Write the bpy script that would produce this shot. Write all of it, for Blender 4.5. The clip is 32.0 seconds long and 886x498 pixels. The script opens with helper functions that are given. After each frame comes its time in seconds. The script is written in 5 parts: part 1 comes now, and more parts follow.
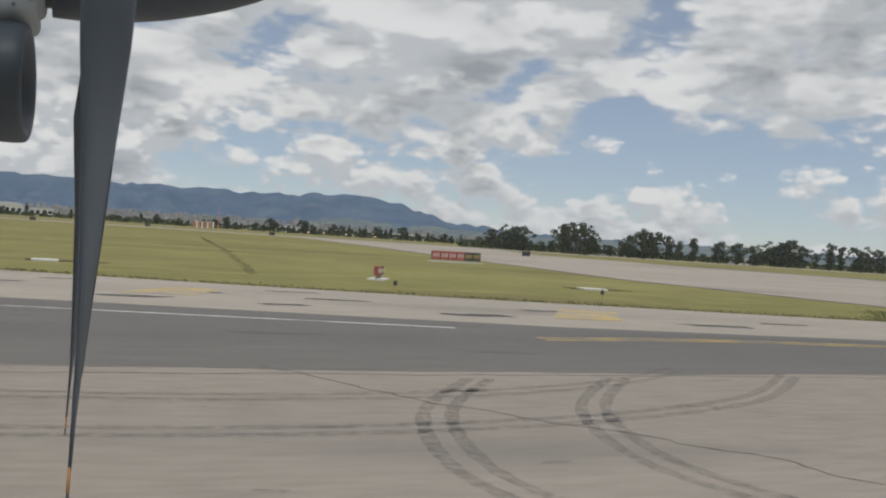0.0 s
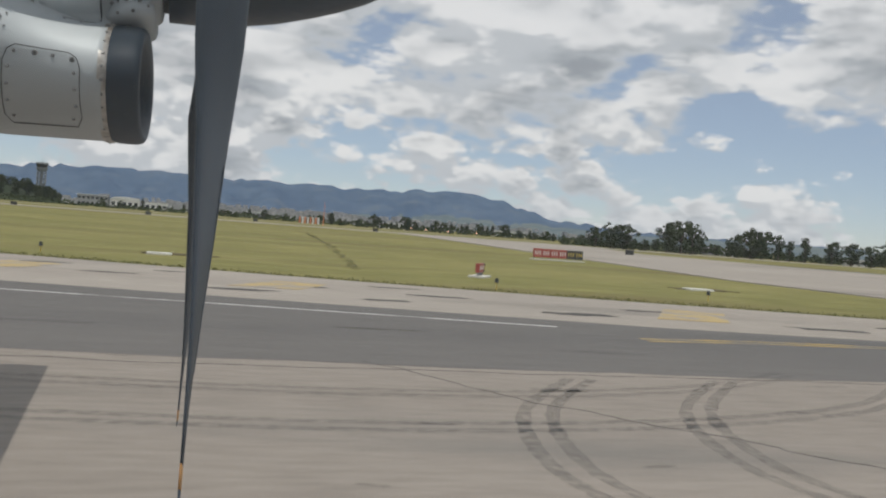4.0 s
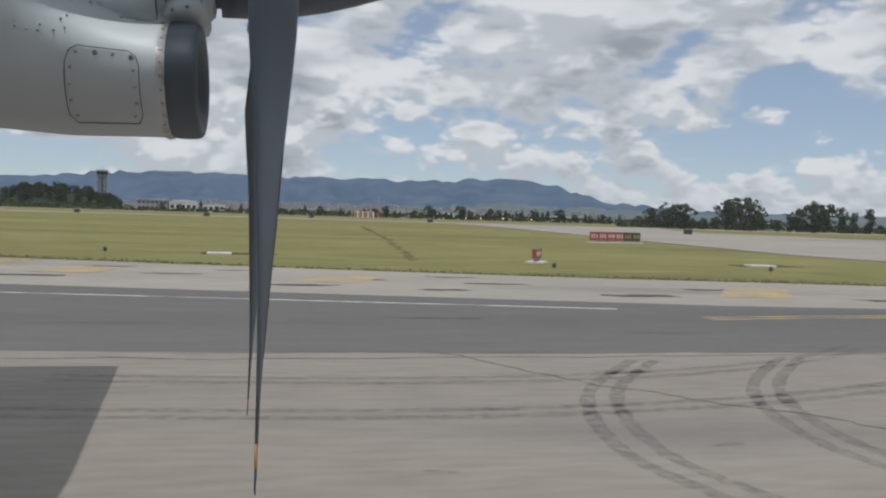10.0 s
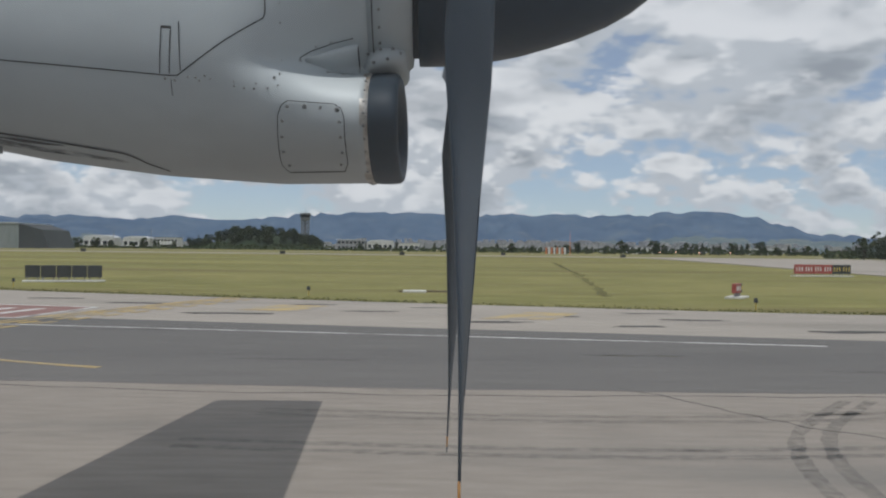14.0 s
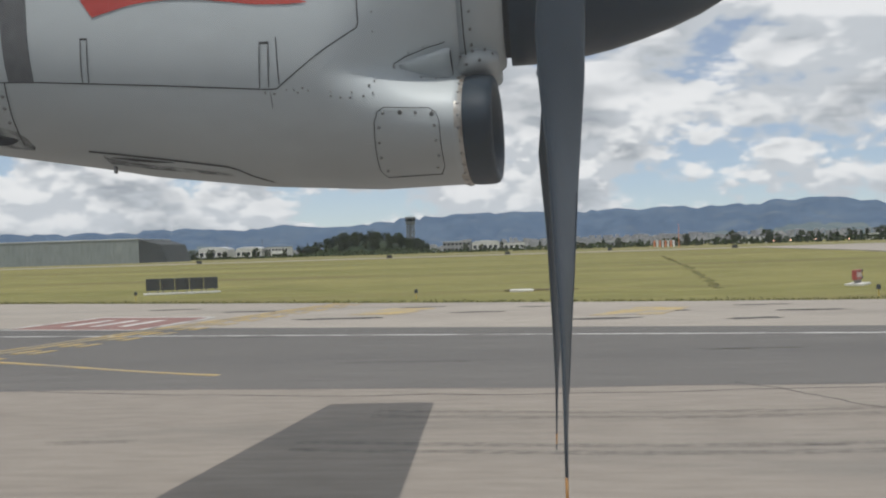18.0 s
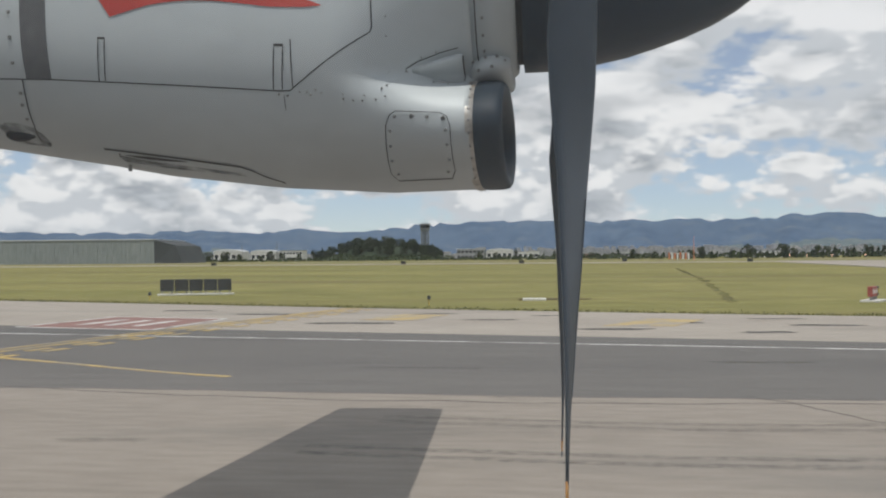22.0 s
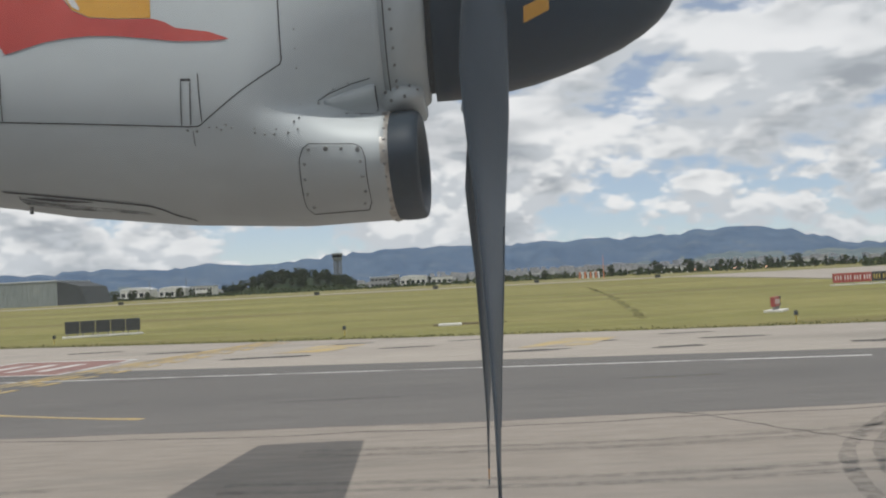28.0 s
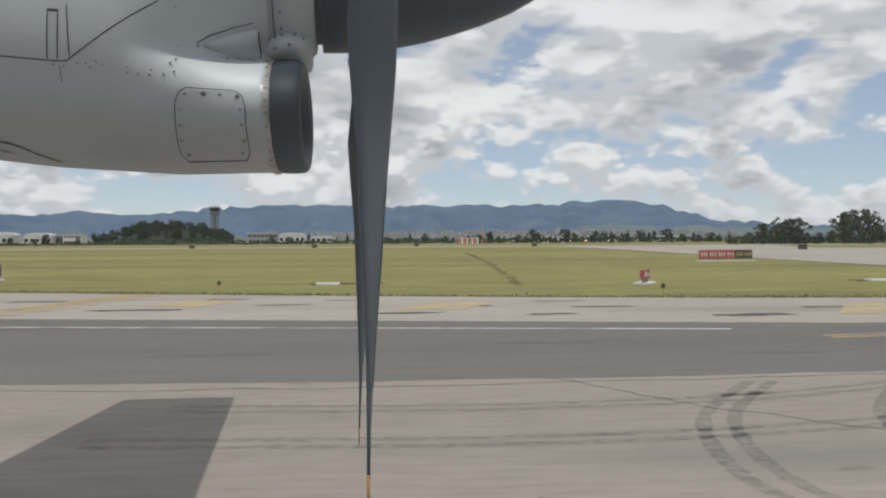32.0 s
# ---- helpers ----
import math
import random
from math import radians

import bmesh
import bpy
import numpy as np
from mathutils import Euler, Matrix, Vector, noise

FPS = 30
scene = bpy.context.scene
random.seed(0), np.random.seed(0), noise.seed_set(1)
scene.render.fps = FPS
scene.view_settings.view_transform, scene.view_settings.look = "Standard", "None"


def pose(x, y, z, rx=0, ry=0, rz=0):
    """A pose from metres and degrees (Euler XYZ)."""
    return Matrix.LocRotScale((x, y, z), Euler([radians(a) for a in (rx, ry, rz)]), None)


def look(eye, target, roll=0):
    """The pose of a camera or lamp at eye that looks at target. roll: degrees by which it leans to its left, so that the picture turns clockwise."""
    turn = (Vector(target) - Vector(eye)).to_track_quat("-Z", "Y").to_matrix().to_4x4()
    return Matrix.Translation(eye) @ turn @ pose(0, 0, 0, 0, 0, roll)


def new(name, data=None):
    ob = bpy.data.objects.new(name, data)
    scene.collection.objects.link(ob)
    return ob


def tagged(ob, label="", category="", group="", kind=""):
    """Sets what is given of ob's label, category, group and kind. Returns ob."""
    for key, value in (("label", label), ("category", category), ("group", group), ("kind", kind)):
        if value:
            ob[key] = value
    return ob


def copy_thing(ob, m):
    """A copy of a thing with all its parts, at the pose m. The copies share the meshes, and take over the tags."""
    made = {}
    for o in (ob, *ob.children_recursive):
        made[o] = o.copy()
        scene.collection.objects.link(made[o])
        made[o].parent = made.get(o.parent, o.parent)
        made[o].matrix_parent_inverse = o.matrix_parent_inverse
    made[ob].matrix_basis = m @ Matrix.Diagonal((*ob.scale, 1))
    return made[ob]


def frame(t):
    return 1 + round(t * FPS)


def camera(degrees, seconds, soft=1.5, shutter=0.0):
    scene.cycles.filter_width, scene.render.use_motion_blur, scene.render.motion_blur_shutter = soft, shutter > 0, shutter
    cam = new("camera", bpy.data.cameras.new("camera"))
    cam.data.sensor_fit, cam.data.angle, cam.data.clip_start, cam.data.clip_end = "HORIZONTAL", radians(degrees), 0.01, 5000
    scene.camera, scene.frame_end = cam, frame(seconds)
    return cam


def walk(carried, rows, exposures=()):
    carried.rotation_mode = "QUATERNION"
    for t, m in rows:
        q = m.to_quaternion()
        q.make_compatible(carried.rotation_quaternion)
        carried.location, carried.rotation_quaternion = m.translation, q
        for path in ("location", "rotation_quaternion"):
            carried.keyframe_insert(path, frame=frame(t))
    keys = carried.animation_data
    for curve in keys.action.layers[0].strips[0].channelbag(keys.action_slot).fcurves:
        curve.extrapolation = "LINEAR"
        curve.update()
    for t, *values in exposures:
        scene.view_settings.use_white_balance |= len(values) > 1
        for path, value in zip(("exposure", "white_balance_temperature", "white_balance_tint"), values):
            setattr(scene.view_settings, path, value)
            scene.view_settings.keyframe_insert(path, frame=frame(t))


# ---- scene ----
cam = camera(49.3, 32.0, soft=2.1)
PATH = [
    (0, (-0.030, 0.026, 2.406), (3.567, 9.356, 2.312), 3.83),
    (0.5, (-0.030, 0.023, 2.407), (3.676, 9.310, 2.282), 3.99),
    (1, (-0.030, 0.008, 2.404), (3.794, 9.247, 2.259), 3.59),
    (1.5, (-0.030, 0.005, 2.406), (3.859, 9.217, 2.262), 3.66),
    (2, (-0.030, 0.005, 2.407), (3.802, 9.240, 2.251), 3.67),
    (2.5, (-0.030, 0.006, 2.410), (3.756, 9.259, 2.180), 3.47),
    (4.5, (-0.036, 0.054, 2.421), (2.075, 9.827, 2.231), 2.94),
    (5, (-0.037, 0.013, 2.406), (1.624, 9.872, 2.203), -0.17),
    (5.5, (-0.036, -0.008, 2.395), (0.954, 9.941, 2.178), -0.99),
    (6, (-0.036, 0.003, 2.393), (0.683, 9.974, 2.158), 0.45),
    (6.5, (-0.036, -0.001, 2.393), (0.883, 9.955, 2.195), 1.05),
    (7, (-0.036, 0.007, 2.402), (0.927, 9.948, 1.893), 0.43),
    (7.5, (-0.037, 0.019, 2.397), (1.613, 9.878, 2.120), 0.41),
    (8, (-0.037, 0.024, 2.395), (1.845, 9.843, 2.198), 0.57),
    (8.5, (-0.037, 0.030, 2.395), (1.915, 9.833, 2.106), 0.44),
    (9, (-0.037, 0.043, 2.392), (2.020, 9.821, 1.987), 0.68),
    (9.5, (-0.037, 0.034, 2.391), (2.273, 9.756, 2.016), 2.20),
    (10, (-0.045, 0.035, 2.392), (2.002, 9.818, 2.051), 1.71),
    (10.5, (-0.052, 0.026, 2.392), (1.987, 9.814, 2.199), 1.83),
    (11, (-0.060, 0.029, 2.396), (1.725, 9.868, 2.265), 0.60),
    (11.5, (-0.061, 0.027, 2.394), (1.456, 9.911, 2.278), 0.49),
    (12, (-0.061, 0.022, 2.398), (1.149, 9.948, 2.272), 1.05),
    (12.5, (-0.061, 0.020, 2.402), (0.841, 9.978, 2.266), 0.80),
    (13, (-0.062, 0.015, 2.413), (0.477, 10.000, 2.326), 0.41),
    (13.5, (-0.061, 0.018, 2.403), (0.161, 10.015, 2.387), 0.75),
    (15.5, (-0.053, 0.002, 2.399), (-0.331, 9.998, 2.413), -0.42),
    (16, (-0.045, 0.019, 2.400), (-0.746, 9.993, 2.588), -0.15),
    (16.5, (-0.043, -0.005, 2.399), (-1.076, 9.941, 2.468), -0.93),
    (17, (-0.036, -0.009, 2.399), (-1.121, 9.932, 2.359), -1.07),
    (17.5, (-0.047, -0.003, 2.399), (-1.036, 9.947, 2.326), -1.59),
    (18, (-0.044, -0.000, 2.399), (-1.056, 9.948, 2.406), -1.76),
    (18.5, (-0.045, 0.005, 2.397), (-1.031, 9.956, 2.352), -1.73),
    (19, (-0.034, 0.004, 2.399), (-0.951, 9.961, 2.304), -1.35),
    (19.5, (-0.024, -0.008, 2.396), (-0.994, 9.944, 2.251), 0.04),
    (20, (-0.024, -0.018, 2.390), (-1.159, 9.917, 2.356), 0.78),
    (20.5, (-0.025, -0.015, 2.387), (-1.198, 9.916, 2.354), 0.58),
    (21, (-0.022, -0.022, 2.389), (-1.237, 9.904, 2.399), 0.15),
    (21.5, (-0.022, -0.015, 2.391), (-1.239, 9.910, 2.454), -0.04),
    (22, (-0.026, -0.016, 2.389), (-1.182, 9.917, 2.473), -0.47),
    (22.5, (-0.025, -0.024, 2.392), (-1.176, 9.908, 2.548), -1.09),
    (23, (-0.023, -0.015, 2.390), (-1.271, 9.905, 2.585), -1.36),
    (23.5, (-0.018, -0.016, 2.389), (-1.176, 9.916, 2.531), -1.56),
    (24, (-0.025, -0.006, 2.388), (-1.087, 9.936, 2.528), -1.55),
    (24.5, (-0.035, -0.002, 2.389), (-0.922, 9.958, 2.510), -1.97),
    (25, (-0.036, -0.026, 2.386), (-0.839, 9.940, 2.549), -3.01),
    (25.5, (-0.055, -0.004, 2.397), (-0.796, 9.967, 2.575), -4.52),
    (27.5, (-0.048, -0.003, 2.399), (-0.444, 9.987, 2.629), -2.86),
    (28, (-0.047, 0.012, 2.401), (-0.296, 10.003, 2.739), -2.93),
    (28.5, (-0.043, 0.009, 2.399), (-0.143, 10.007, 2.608), -1.49),
    (29, (-0.037, 0.013, 2.399), (0.209, 10.010, 2.309), 0.01),
    (29.5, (-0.043, 0.019, 2.399), (0.284, 10.013, 2.246), 0.12),
    (30, (-0.040, 0.010, 2.400), (0.163, 10.005, 2.168), -0.03),
    (30.5, (-0.041, 0.031, 2.399), (0.229, 10.024, 2.121), -0.54),
    (31, (-0.046, 0.041, 2.399), (0.635, 10.016, 2.214), -0.42),
    (31.5, (-0.045, 0.045, 2.399), (0.827, 10.007, 2.317), -0.97),
    (32, (-0.043, 0.055, 2.394), (0.930, 10.007, 2.302), -0.32),
]
walk(cam, [(t, look(eye, target, roll)) for t, eye, target, roll in PATH],
     exposures=[(0, -0.16, 6450, 10), (2.5, -0.16, 6450, 10), (5, -0.06, 6400, 10), (8, -0.06, 6300, 10), (10, -0.14, 6150, 10), (13, -0.20, 6100, 10), (16, -0.20, 6250, 10),
                (17, -0.04, 6300, 10), (18.5, 0.05, 6350, 10), (24, 0.06, 6400, 10), (28, 0.08, 6400, 10), (32, 0.02, 6400, 10)])

# ---------------------------------------------------------------- light
SUN_ELEVATION = 72.0
world = bpy.data.worlds.new("sky")
scene.world = world
world.use_nodes = True
wn, wl = world.node_tree.nodes, world.node_tree.links
wn.clear()


def wnode(kind, **values):
    node = wn.new(kind)
    for key, value in values.items():
        node.inputs[key].default_value = value
    return node


def wmath(op, a, b=None, clamp=False):
    node = wn.new("ShaderNodeMath")
    node.operation, node.use_clamp = op, clamp
    for slot, value in ((0, a), (1, b)):
        if value is None:
            continue
        if isinstance(value, (int, float)):
            node.inputs[slot].default_value = value
        else:
            wl.new(value, node.inputs[slot])
    return node.outputs[0]


def wrange(value, a, b, c=0.0, d=1.0, smooth=True):
    node = wn.new("ShaderNodeMapRange")
    node.interpolation_type = "SMOOTHSTEP" if smooth else "LINEAR"
    wl.new(value, node.inputs[0])
    for slot, v in zip((1, 2, 3, 4), (a, b, c, d)):
        node.inputs[slot].default_value = v
    return node.outputs[0]


def wmix(fac, a, b):
    node = wn.new("ShaderNodeMix")
    node.data_type = "RGBA"
    wl.new(fac, node.inputs[0])
    for slot, v in ((6, a), (7, b)):
        if isinstance(v, tuple):
            node.inputs[slot].default_value = v
        else:
            wl.new(v, node.inputs[slot])
    return node.outputs[2]


sky = wn.new("ShaderNodeTexSky")
sky.sky_type = "NISHITA"
sky.sun_disc = False
sky.sun_elevation, sky.sun_rotation = radians(SUN_ELEVATION), radians(180)
sky.altitude, sky.dust_density = 2550, 1.6
coord = wn.new("ShaderNodeTexCoord")
way = wn.new("ShaderNodeSeparateXYZ")
wl.new(coord.outputs["Generated"], way.inputs[0])
height = way.outputs[2]


def vector_of(x, y, z):
    node = wn.new("ShaderNodeCombineXYZ")
    for slot, v in enumerate((x, y, z)):
        wl.new(v, node.inputs[slot])
    return node.outputs[0]


def cloud_density(vector, scale, puff, detail=8, rough=0.54):
    """Cloud density at a place in the sky: broad cover with rounded billows."""
    tex = wn.new("ShaderNodeTexNoise")
    tex.inputs["Scale"].default_value = scale
    tex.inputs["Detail"].default_value = detail
    tex.inputs["Roughness"].default_value = rough
    wl.new(vector, tex.inputs["Vector"])
    cell = wn.new("ShaderNodeTexVoronoi")
    cell.feature = "SMOOTH_F1"
    cell.inputs["Scale"].default_value = scale * puff
    cell.inputs["Detail"].default_value = 5
    cell.inputs["Roughness"].default_value = 0.55
    cell.inputs["Smoothness"].default_value = 0.3
    wl.new(vector, cell.inputs["Vector"])
    return wmath("ADD", wmath("MULTIPLY", tex.outputs[0], 0.80), wmath("MULTIPLY", wmath("SUBTRACT", 0.78, cell.outputs[0]), 0.24))


def deck_place(lift):
    """The sky as a flat cloud layer seen from below, foreshortened towards the horizon."""
    over = wmath("ADD", wmath("ADD", height, lift), 0.30)
    return vector_of(wmath("DIVIDE", way.outputs[0], over), wmath("DIVIDE", way.outputs[1], over), wmath("MULTIPLY", wmath("ADD", height, lift), 2.5))


def heap_place(lift):
    """The sky as a ring of upright heaps."""
    return vector_of(wmath("ADD", way.outputs[0], 7.7), wmath("ADD", way.outputs[1], 2.8), wmath("MULTIPLY", wmath("ADD", height, lift), 1.9))


# a broken deck overhead, piled heaps towards the horizon, a clear belt between them ahead of the nose
broad, broad_up = (cloud_density(deck_place(v), 2.1, 2.6, 7, 0.50) for v in (0.0, 0.030))
heaps, heaps_up = (cloud_density(heap_place(v), 6.8, 2.8, 8, 0.52) for v in (0.0, 0.014))
low = wrange(height, 0.085, 0.17)
rest = wmath("SUBTRACT", 1.0, low)
density = wmath("ADD", wmath("MULTIPLY", broad, low), wmath("MULTIPLY", heaps, rest))
density_up = wmath("ADD", wmath("MULTIPLY", broad_up, low), wmath("MULTIPLY", heaps_up, rest))
ahead = wrange(way.outputs[0], 0.20, 0.46)
belt = wmath("MULTIPLY", wmath("MULTIPLY", wrange(height, 0.045, 0.085), wrange(height, 0.12, 0.19, 1.0, 0.0)), ahead)
fuller = wmath("ADD", wrange(height, 0.09, 0.24, 0.060, 0.078), wmath("MULTIPLY", ahead, -0.030))
full = wmath("SUBTRACT", wmath("ADD", wmath("ADD", density, wrange(height, 0.01, 0.09, 0.045, 0.006)), fuller), wmath("MULTIPLY", belt, 0.050))
cover = wrange(full, 0.270, 0.368)
body = wn.new("ShaderNodeTexNoise")
body.inputs["Scale"].default_value, body.inputs["Detail"].default_value, body.inputs["Roughness"].default_value = 2.9, 4, 0.5
wl.new(deck_place(0.0), body.inputs["Vector"])
thick = wmath("MULTIPLY", wrange(body.outputs[0], 0.40, 0.60), wrange(full, 0.33, 0.46))
lit = wmath("MULTIPLY", wrange(wmath("SUBTRACT", density, density_up), -0.045, 0.075), wmath("SUBTRACT", 1.0, wmath("MULTIPLY", thick, 0.6)))
shade = wmix(thick, (0.60, 0.63, 0.655, 1), (0.37, 0.40, 0.43, 1))
bright = wmix(wrange(height, 0.09, 0.25), (0.90, 0.90, 0.885, 1), (0.87, 0.875, 0.875, 1))
cloud = wmix(lit, shade, bright)
haze = wrange(height, 0.0, 0.10, 0.40, 0.0)
cloud = wmix(haze, cloud, (0.58, 0.62, 0.66, 1))

clear = wnode("ShaderNodeBackground", Strength=0.098)
veil = wn.new("ShaderNodeMix")
veil.data_type = "RGBA"
veil.inputs[0].default_value = 0.38
veil.inputs[7].default_value = (5.0, 5.5, 6.1, 1)
wl.new(sky.outputs[0], veil.inputs[6])
wl.new(veil.outputs[2], clear.inputs[0])
deck = wnode("ShaderNodeBackground", Strength=0.92)
wl.new(cloud, deck.inputs[0])
mixed = wn.new("ShaderNodeMixShader")
wl.new(cover, mixed.inputs[0])
wl.new(clear.outputs[0], mixed.inputs[1])
wl.new(deck.outputs[0], mixed.inputs[2])
wout = wn.new("ShaderNodeOutputWorld")
wl.new(mixed.outputs[0], wout.inputs[0])

sun = new("sun", bpy.data.lights.new("sun", "SUN"))
sun.data.energy, sun.data.angle, sun.data.color = 2.2, radians(0.6), (1.0, 0.95, 0.87)
sun.matrix_world = pose(0, 0, 60, 90 - SUN_ELEVATION, 0, 0)


# ---------------------------------------------------------------- materials
def material(name, low, high, rough=0.7, metal=0.0, scale=3.0, fine=40.0, bump=0.0, stretch=(1, 1, 1), fine_amount=0.35, spec=0.5, stain=None, stain_scale=0.4, stain_range=(0.55, 0.7)):
    """Two-scale mottled surface: broad variation from low to high, a fine grain over it, stains and relief."""
    m = bpy.data.materials.new(name)
    m.use_nodes = True
    n, l = m.node_tree.nodes, m.node_tree.links
    b = n["Principled BSDF"]
    b.inputs["Roughness"].default_value, b.inputs["Metallic"].default_value = rough, metal
    b.inputs["Specular IOR Level"].default_value = spec
    tc = n.new("ShaderNodeTexCoord")
    mp = n.new("ShaderNodeMapping")
    mp.inputs["Scale"].default_value = stretch
    l.new(tc.outputs["Object"], mp.inputs[0])

    def tex(s, detail):
        t = n.new("ShaderNodeTexNoise")
        t.inputs["Scale"].default_value, t.inputs["Detail"].default_value = s, detail
        l.new(mp.outputs[0], t.inputs["Vector"])
        return t.outputs[0]

    def mix(fac, a, c, kind="MIX"):
        x = n.new("ShaderNodeMix")
        x.data_type, x.blend_type = "RGBA", kind
        if isinstance(fac, float):
            x.inputs[0].default_value = fac
        else:
            l.new(fac, x.inputs[0])
        for slot, v in ((6, a), (7, c)):
            if isinstance(v, tuple):
                x.inputs[slot].default_value = (*v, 1)
            else:
                l.new(v, x.inputs[slot])
        return x.outputs[2]

    def span(value, a, c):
        r = n.new("ShaderNodeMapRange")
        l.new(value, r.inputs[0])
        r.inputs[1].default_value, r.inputs[2].default_value = a, c
        return r.outputs[0]

    coarse, grain = tex(scale, 6), tex(fine, 4)
    colour = mix(span(coarse, 0.36, 0.64), low, high)
    colour = mix(fine_amount, colour, mix(span(grain, 0.3, 0.7), tuple(v * 0.55 for v in low), tuple(min(1, v * 1.25) for v in high)))
    if stain:
        colour = mix(span(tex(stain_scale, 5), *stain_range), colour, stain)
    l.new(colour, b.inputs["Base Color"])
    rr = n.new("ShaderNodeMapRange")
    l.new(coarse, rr.inputs[0])
    rr.inputs[3].default_value, rr.inputs[4].default_value = max(0.05, rough - 0.08), min(1, rough + 0.08)
    l.new(rr.outputs[0], b.inputs["Roughness"])
    if bump:
        bp = n.new("ShaderNodeBump")
        bp.inputs["Strength"].default_value = bump
        bp.inputs["Distance"].default_value = 0.02
        l.new(grain, bp.inputs["Height"])
        l.new(bp.outputs[0], b.inputs["Normal"])
    return m


GRASS = material("grass", (0.150, 0.152, 0.042), (0.275, 0.250, 0.092), 0.95, scale=0.045, fine=0.8, stretch=(0.22, 1, 1), fine_amount=0.45, spec=0.1, stain=(0.160, 0.132, 0.054), stain_scale=0.07, stain_range=(0.52, 0.68))
BLADES = material("grass_blades", (0.125, 0.135, 0.04), (0.20, 0.19, 0.07), 0.9, scale=0.4, fine=6, spec=0.1)
CONCRETE = material("shoulder_concrete", (0.315, 0.282, 0.243), (0.385, 0.348, 0.302), 0.9, scale=0.12, fine=2.5, stretch=(0.25, 1, 1), fine_amount=0.22, spec=0.2, stain=(0.20, 0.185, 0.165), stain_scale=0.09)
BAND = material("taxiway_asphalt", (0.114, 0.109, 0.103), (0.158, 0.148, 0.138), 0.88, scale=0.10, fine=3.0, stretch=(0.12, 1, 1), fine_amount=0.2, spec=0.25, stain=(0.09, 0.09, 0.09), stain_scale=0.12)
APRON = material("apron_asphalt", (0.250, 0.219, 0.187), (0.312, 0.276, 0.238), 0.9, scale=0.16, fine=5.0, stretch=(0.22, 1, 1), fine_amount=0.25, bump=0.15, spec=0.2, stain=(0.155, 0.148, 0.138), stain_scale=0.14)


def let_through(m, low, high, scale, stretch):
    """Wear: the surface below shows through by a broken, streaky share."""
    n, l = m.node_tree.nodes, m.node_tree.links
    tc, mp, tx, mr = n.new("ShaderNodeTexCoord"), n.new("ShaderNodeMapping"), n.new("ShaderNodeTexNoise"), n.new("ShaderNodeMapRange")
    mp.inputs["Scale"].default_value = stretch
    tx.inputs["Scale"].default_value, tx.inputs["Detail"].default_value = scale, 5
    l.new(tc.outputs["Object"], mp.inputs[0])
    l.new(mp.outputs[0], tx.inputs["Vector"])
    l.new(tx.outputs[0], mr.inputs[0])
    mr.inputs[1].default_value, mr.inputs[2].default_value = 0.32, 0.68
    mr.inputs[3].default_value, mr.inputs[4].default_value = low, high
    l.new(mr.outputs[0], n["Principled BSDF"].inputs["Alpha"])
    return m


PATCH = material("repair_bitumen", (0.065, 0.062, 0.06), (0.115, 0.108, 0.10), 0.85, scale=1.5, fine=14, spec=0.25)
let_through(PATCH, 0.55, 1.0, 1.2, (0.5, 1, 1))
TYRE_MARK = let_through(material("tyre_rubber_mark", (0.10, 0.096, 0.09), (0.15, 0.14, 0.13), 0.85, scale=0.8, fine=9, spec=0.2), 0.0, 0.17, 6.0, (1, 1, 1))
YELLOW = material("worn_yellow_marking", (0.44, 0.30, 0.085), (0.56, 0.40, 0.13), 0.75, scale=0.8, fine=7, stain=(0.27, 0.23, 0.16), stain_scale=0.6, stain_range=(0.42, 0.62))
FADED_YELLOW = material("faded_yellow_marking", (0.40, 0.30, 0.14), (0.52, 0.38, 0.14), 0.8, scale=0.7, fine=6, stain=(0.30, 0.27, 0.23), stain_scale=0.8, stain_range=(0.42, 0.6))
WHITE_LINE = material("worn_white_marking", (0.50, 0.49, 0.47), (0.66, 0.65, 0.62), 0.75, scale=0.9, fine=7, stain=(0.24, 0.23, 0.215), stain_scale=0.7, stain_range=(0.5, 0.66))
RED_MARK = material("worn_red_marking", (0.21, 0.105, 0.09), (0.27, 0.145, 0.12), 0.8, scale=0.8, fine=7)
SKIN = material("silver_grey_paint", (0.50, 0.55, 0.572), (0.565, 0.612, 0.628), 0.54, 0.12, scale=1.6, fine=30, stretch=(0.4, 1, 1), fine_amount=0.07, stain=(0.44, 0.475, 0.485), stain_scale=2.2, stain_range=(0.56, 0.80))
FUSELAGE = material("white_fuselage_paint", (0.70, 0.70, 0.69), (0.78, 0.78, 0.77), 0.35, scale=1.0, fine=20, fine_amount=0.06)
BOOT = material("black_rubber_boot", (0.014, 0.028, 0.044), (0.026, 0.042, 0.060), 0.58, scale=6, fine=60, spec=0.3, stain=(0.055, 0.065, 0.075), stain_scale=5, stain_range=(0.60, 0.8))
# near-black that paints the shade inside openings
HOLLOW_SHADE = material("hollow_shade_black", (0.010, 0.010, 0.012), (0.02, 0.02, 0.022), 0.8)
SPIN = material("dark_navy_spinner_paint", (0.006, 0.021, 0.042), (0.010, 0.029, 0.052), 0.44, scale=3, fine=40, fine_amount=0.12, spec=0.32)
BLADE = material("dark_grey_blade", (0.012, 0.027, 0.044), (0.022, 0.040, 0.060), 0.50, scale=5, fine=70, fine_amount=0.2)
NICKEL = material("blade_edge_metal", (0.045, 0.065, 0.085), (0.08, 0.10, 0.125), 0.5, 0.2, scale=5, fine=50)
ORANGE = material("orange_tip_paint", (0.50, 0.22, 0.045), (0.62, 0.30, 0.07), 0.5, scale=5, fine=40)
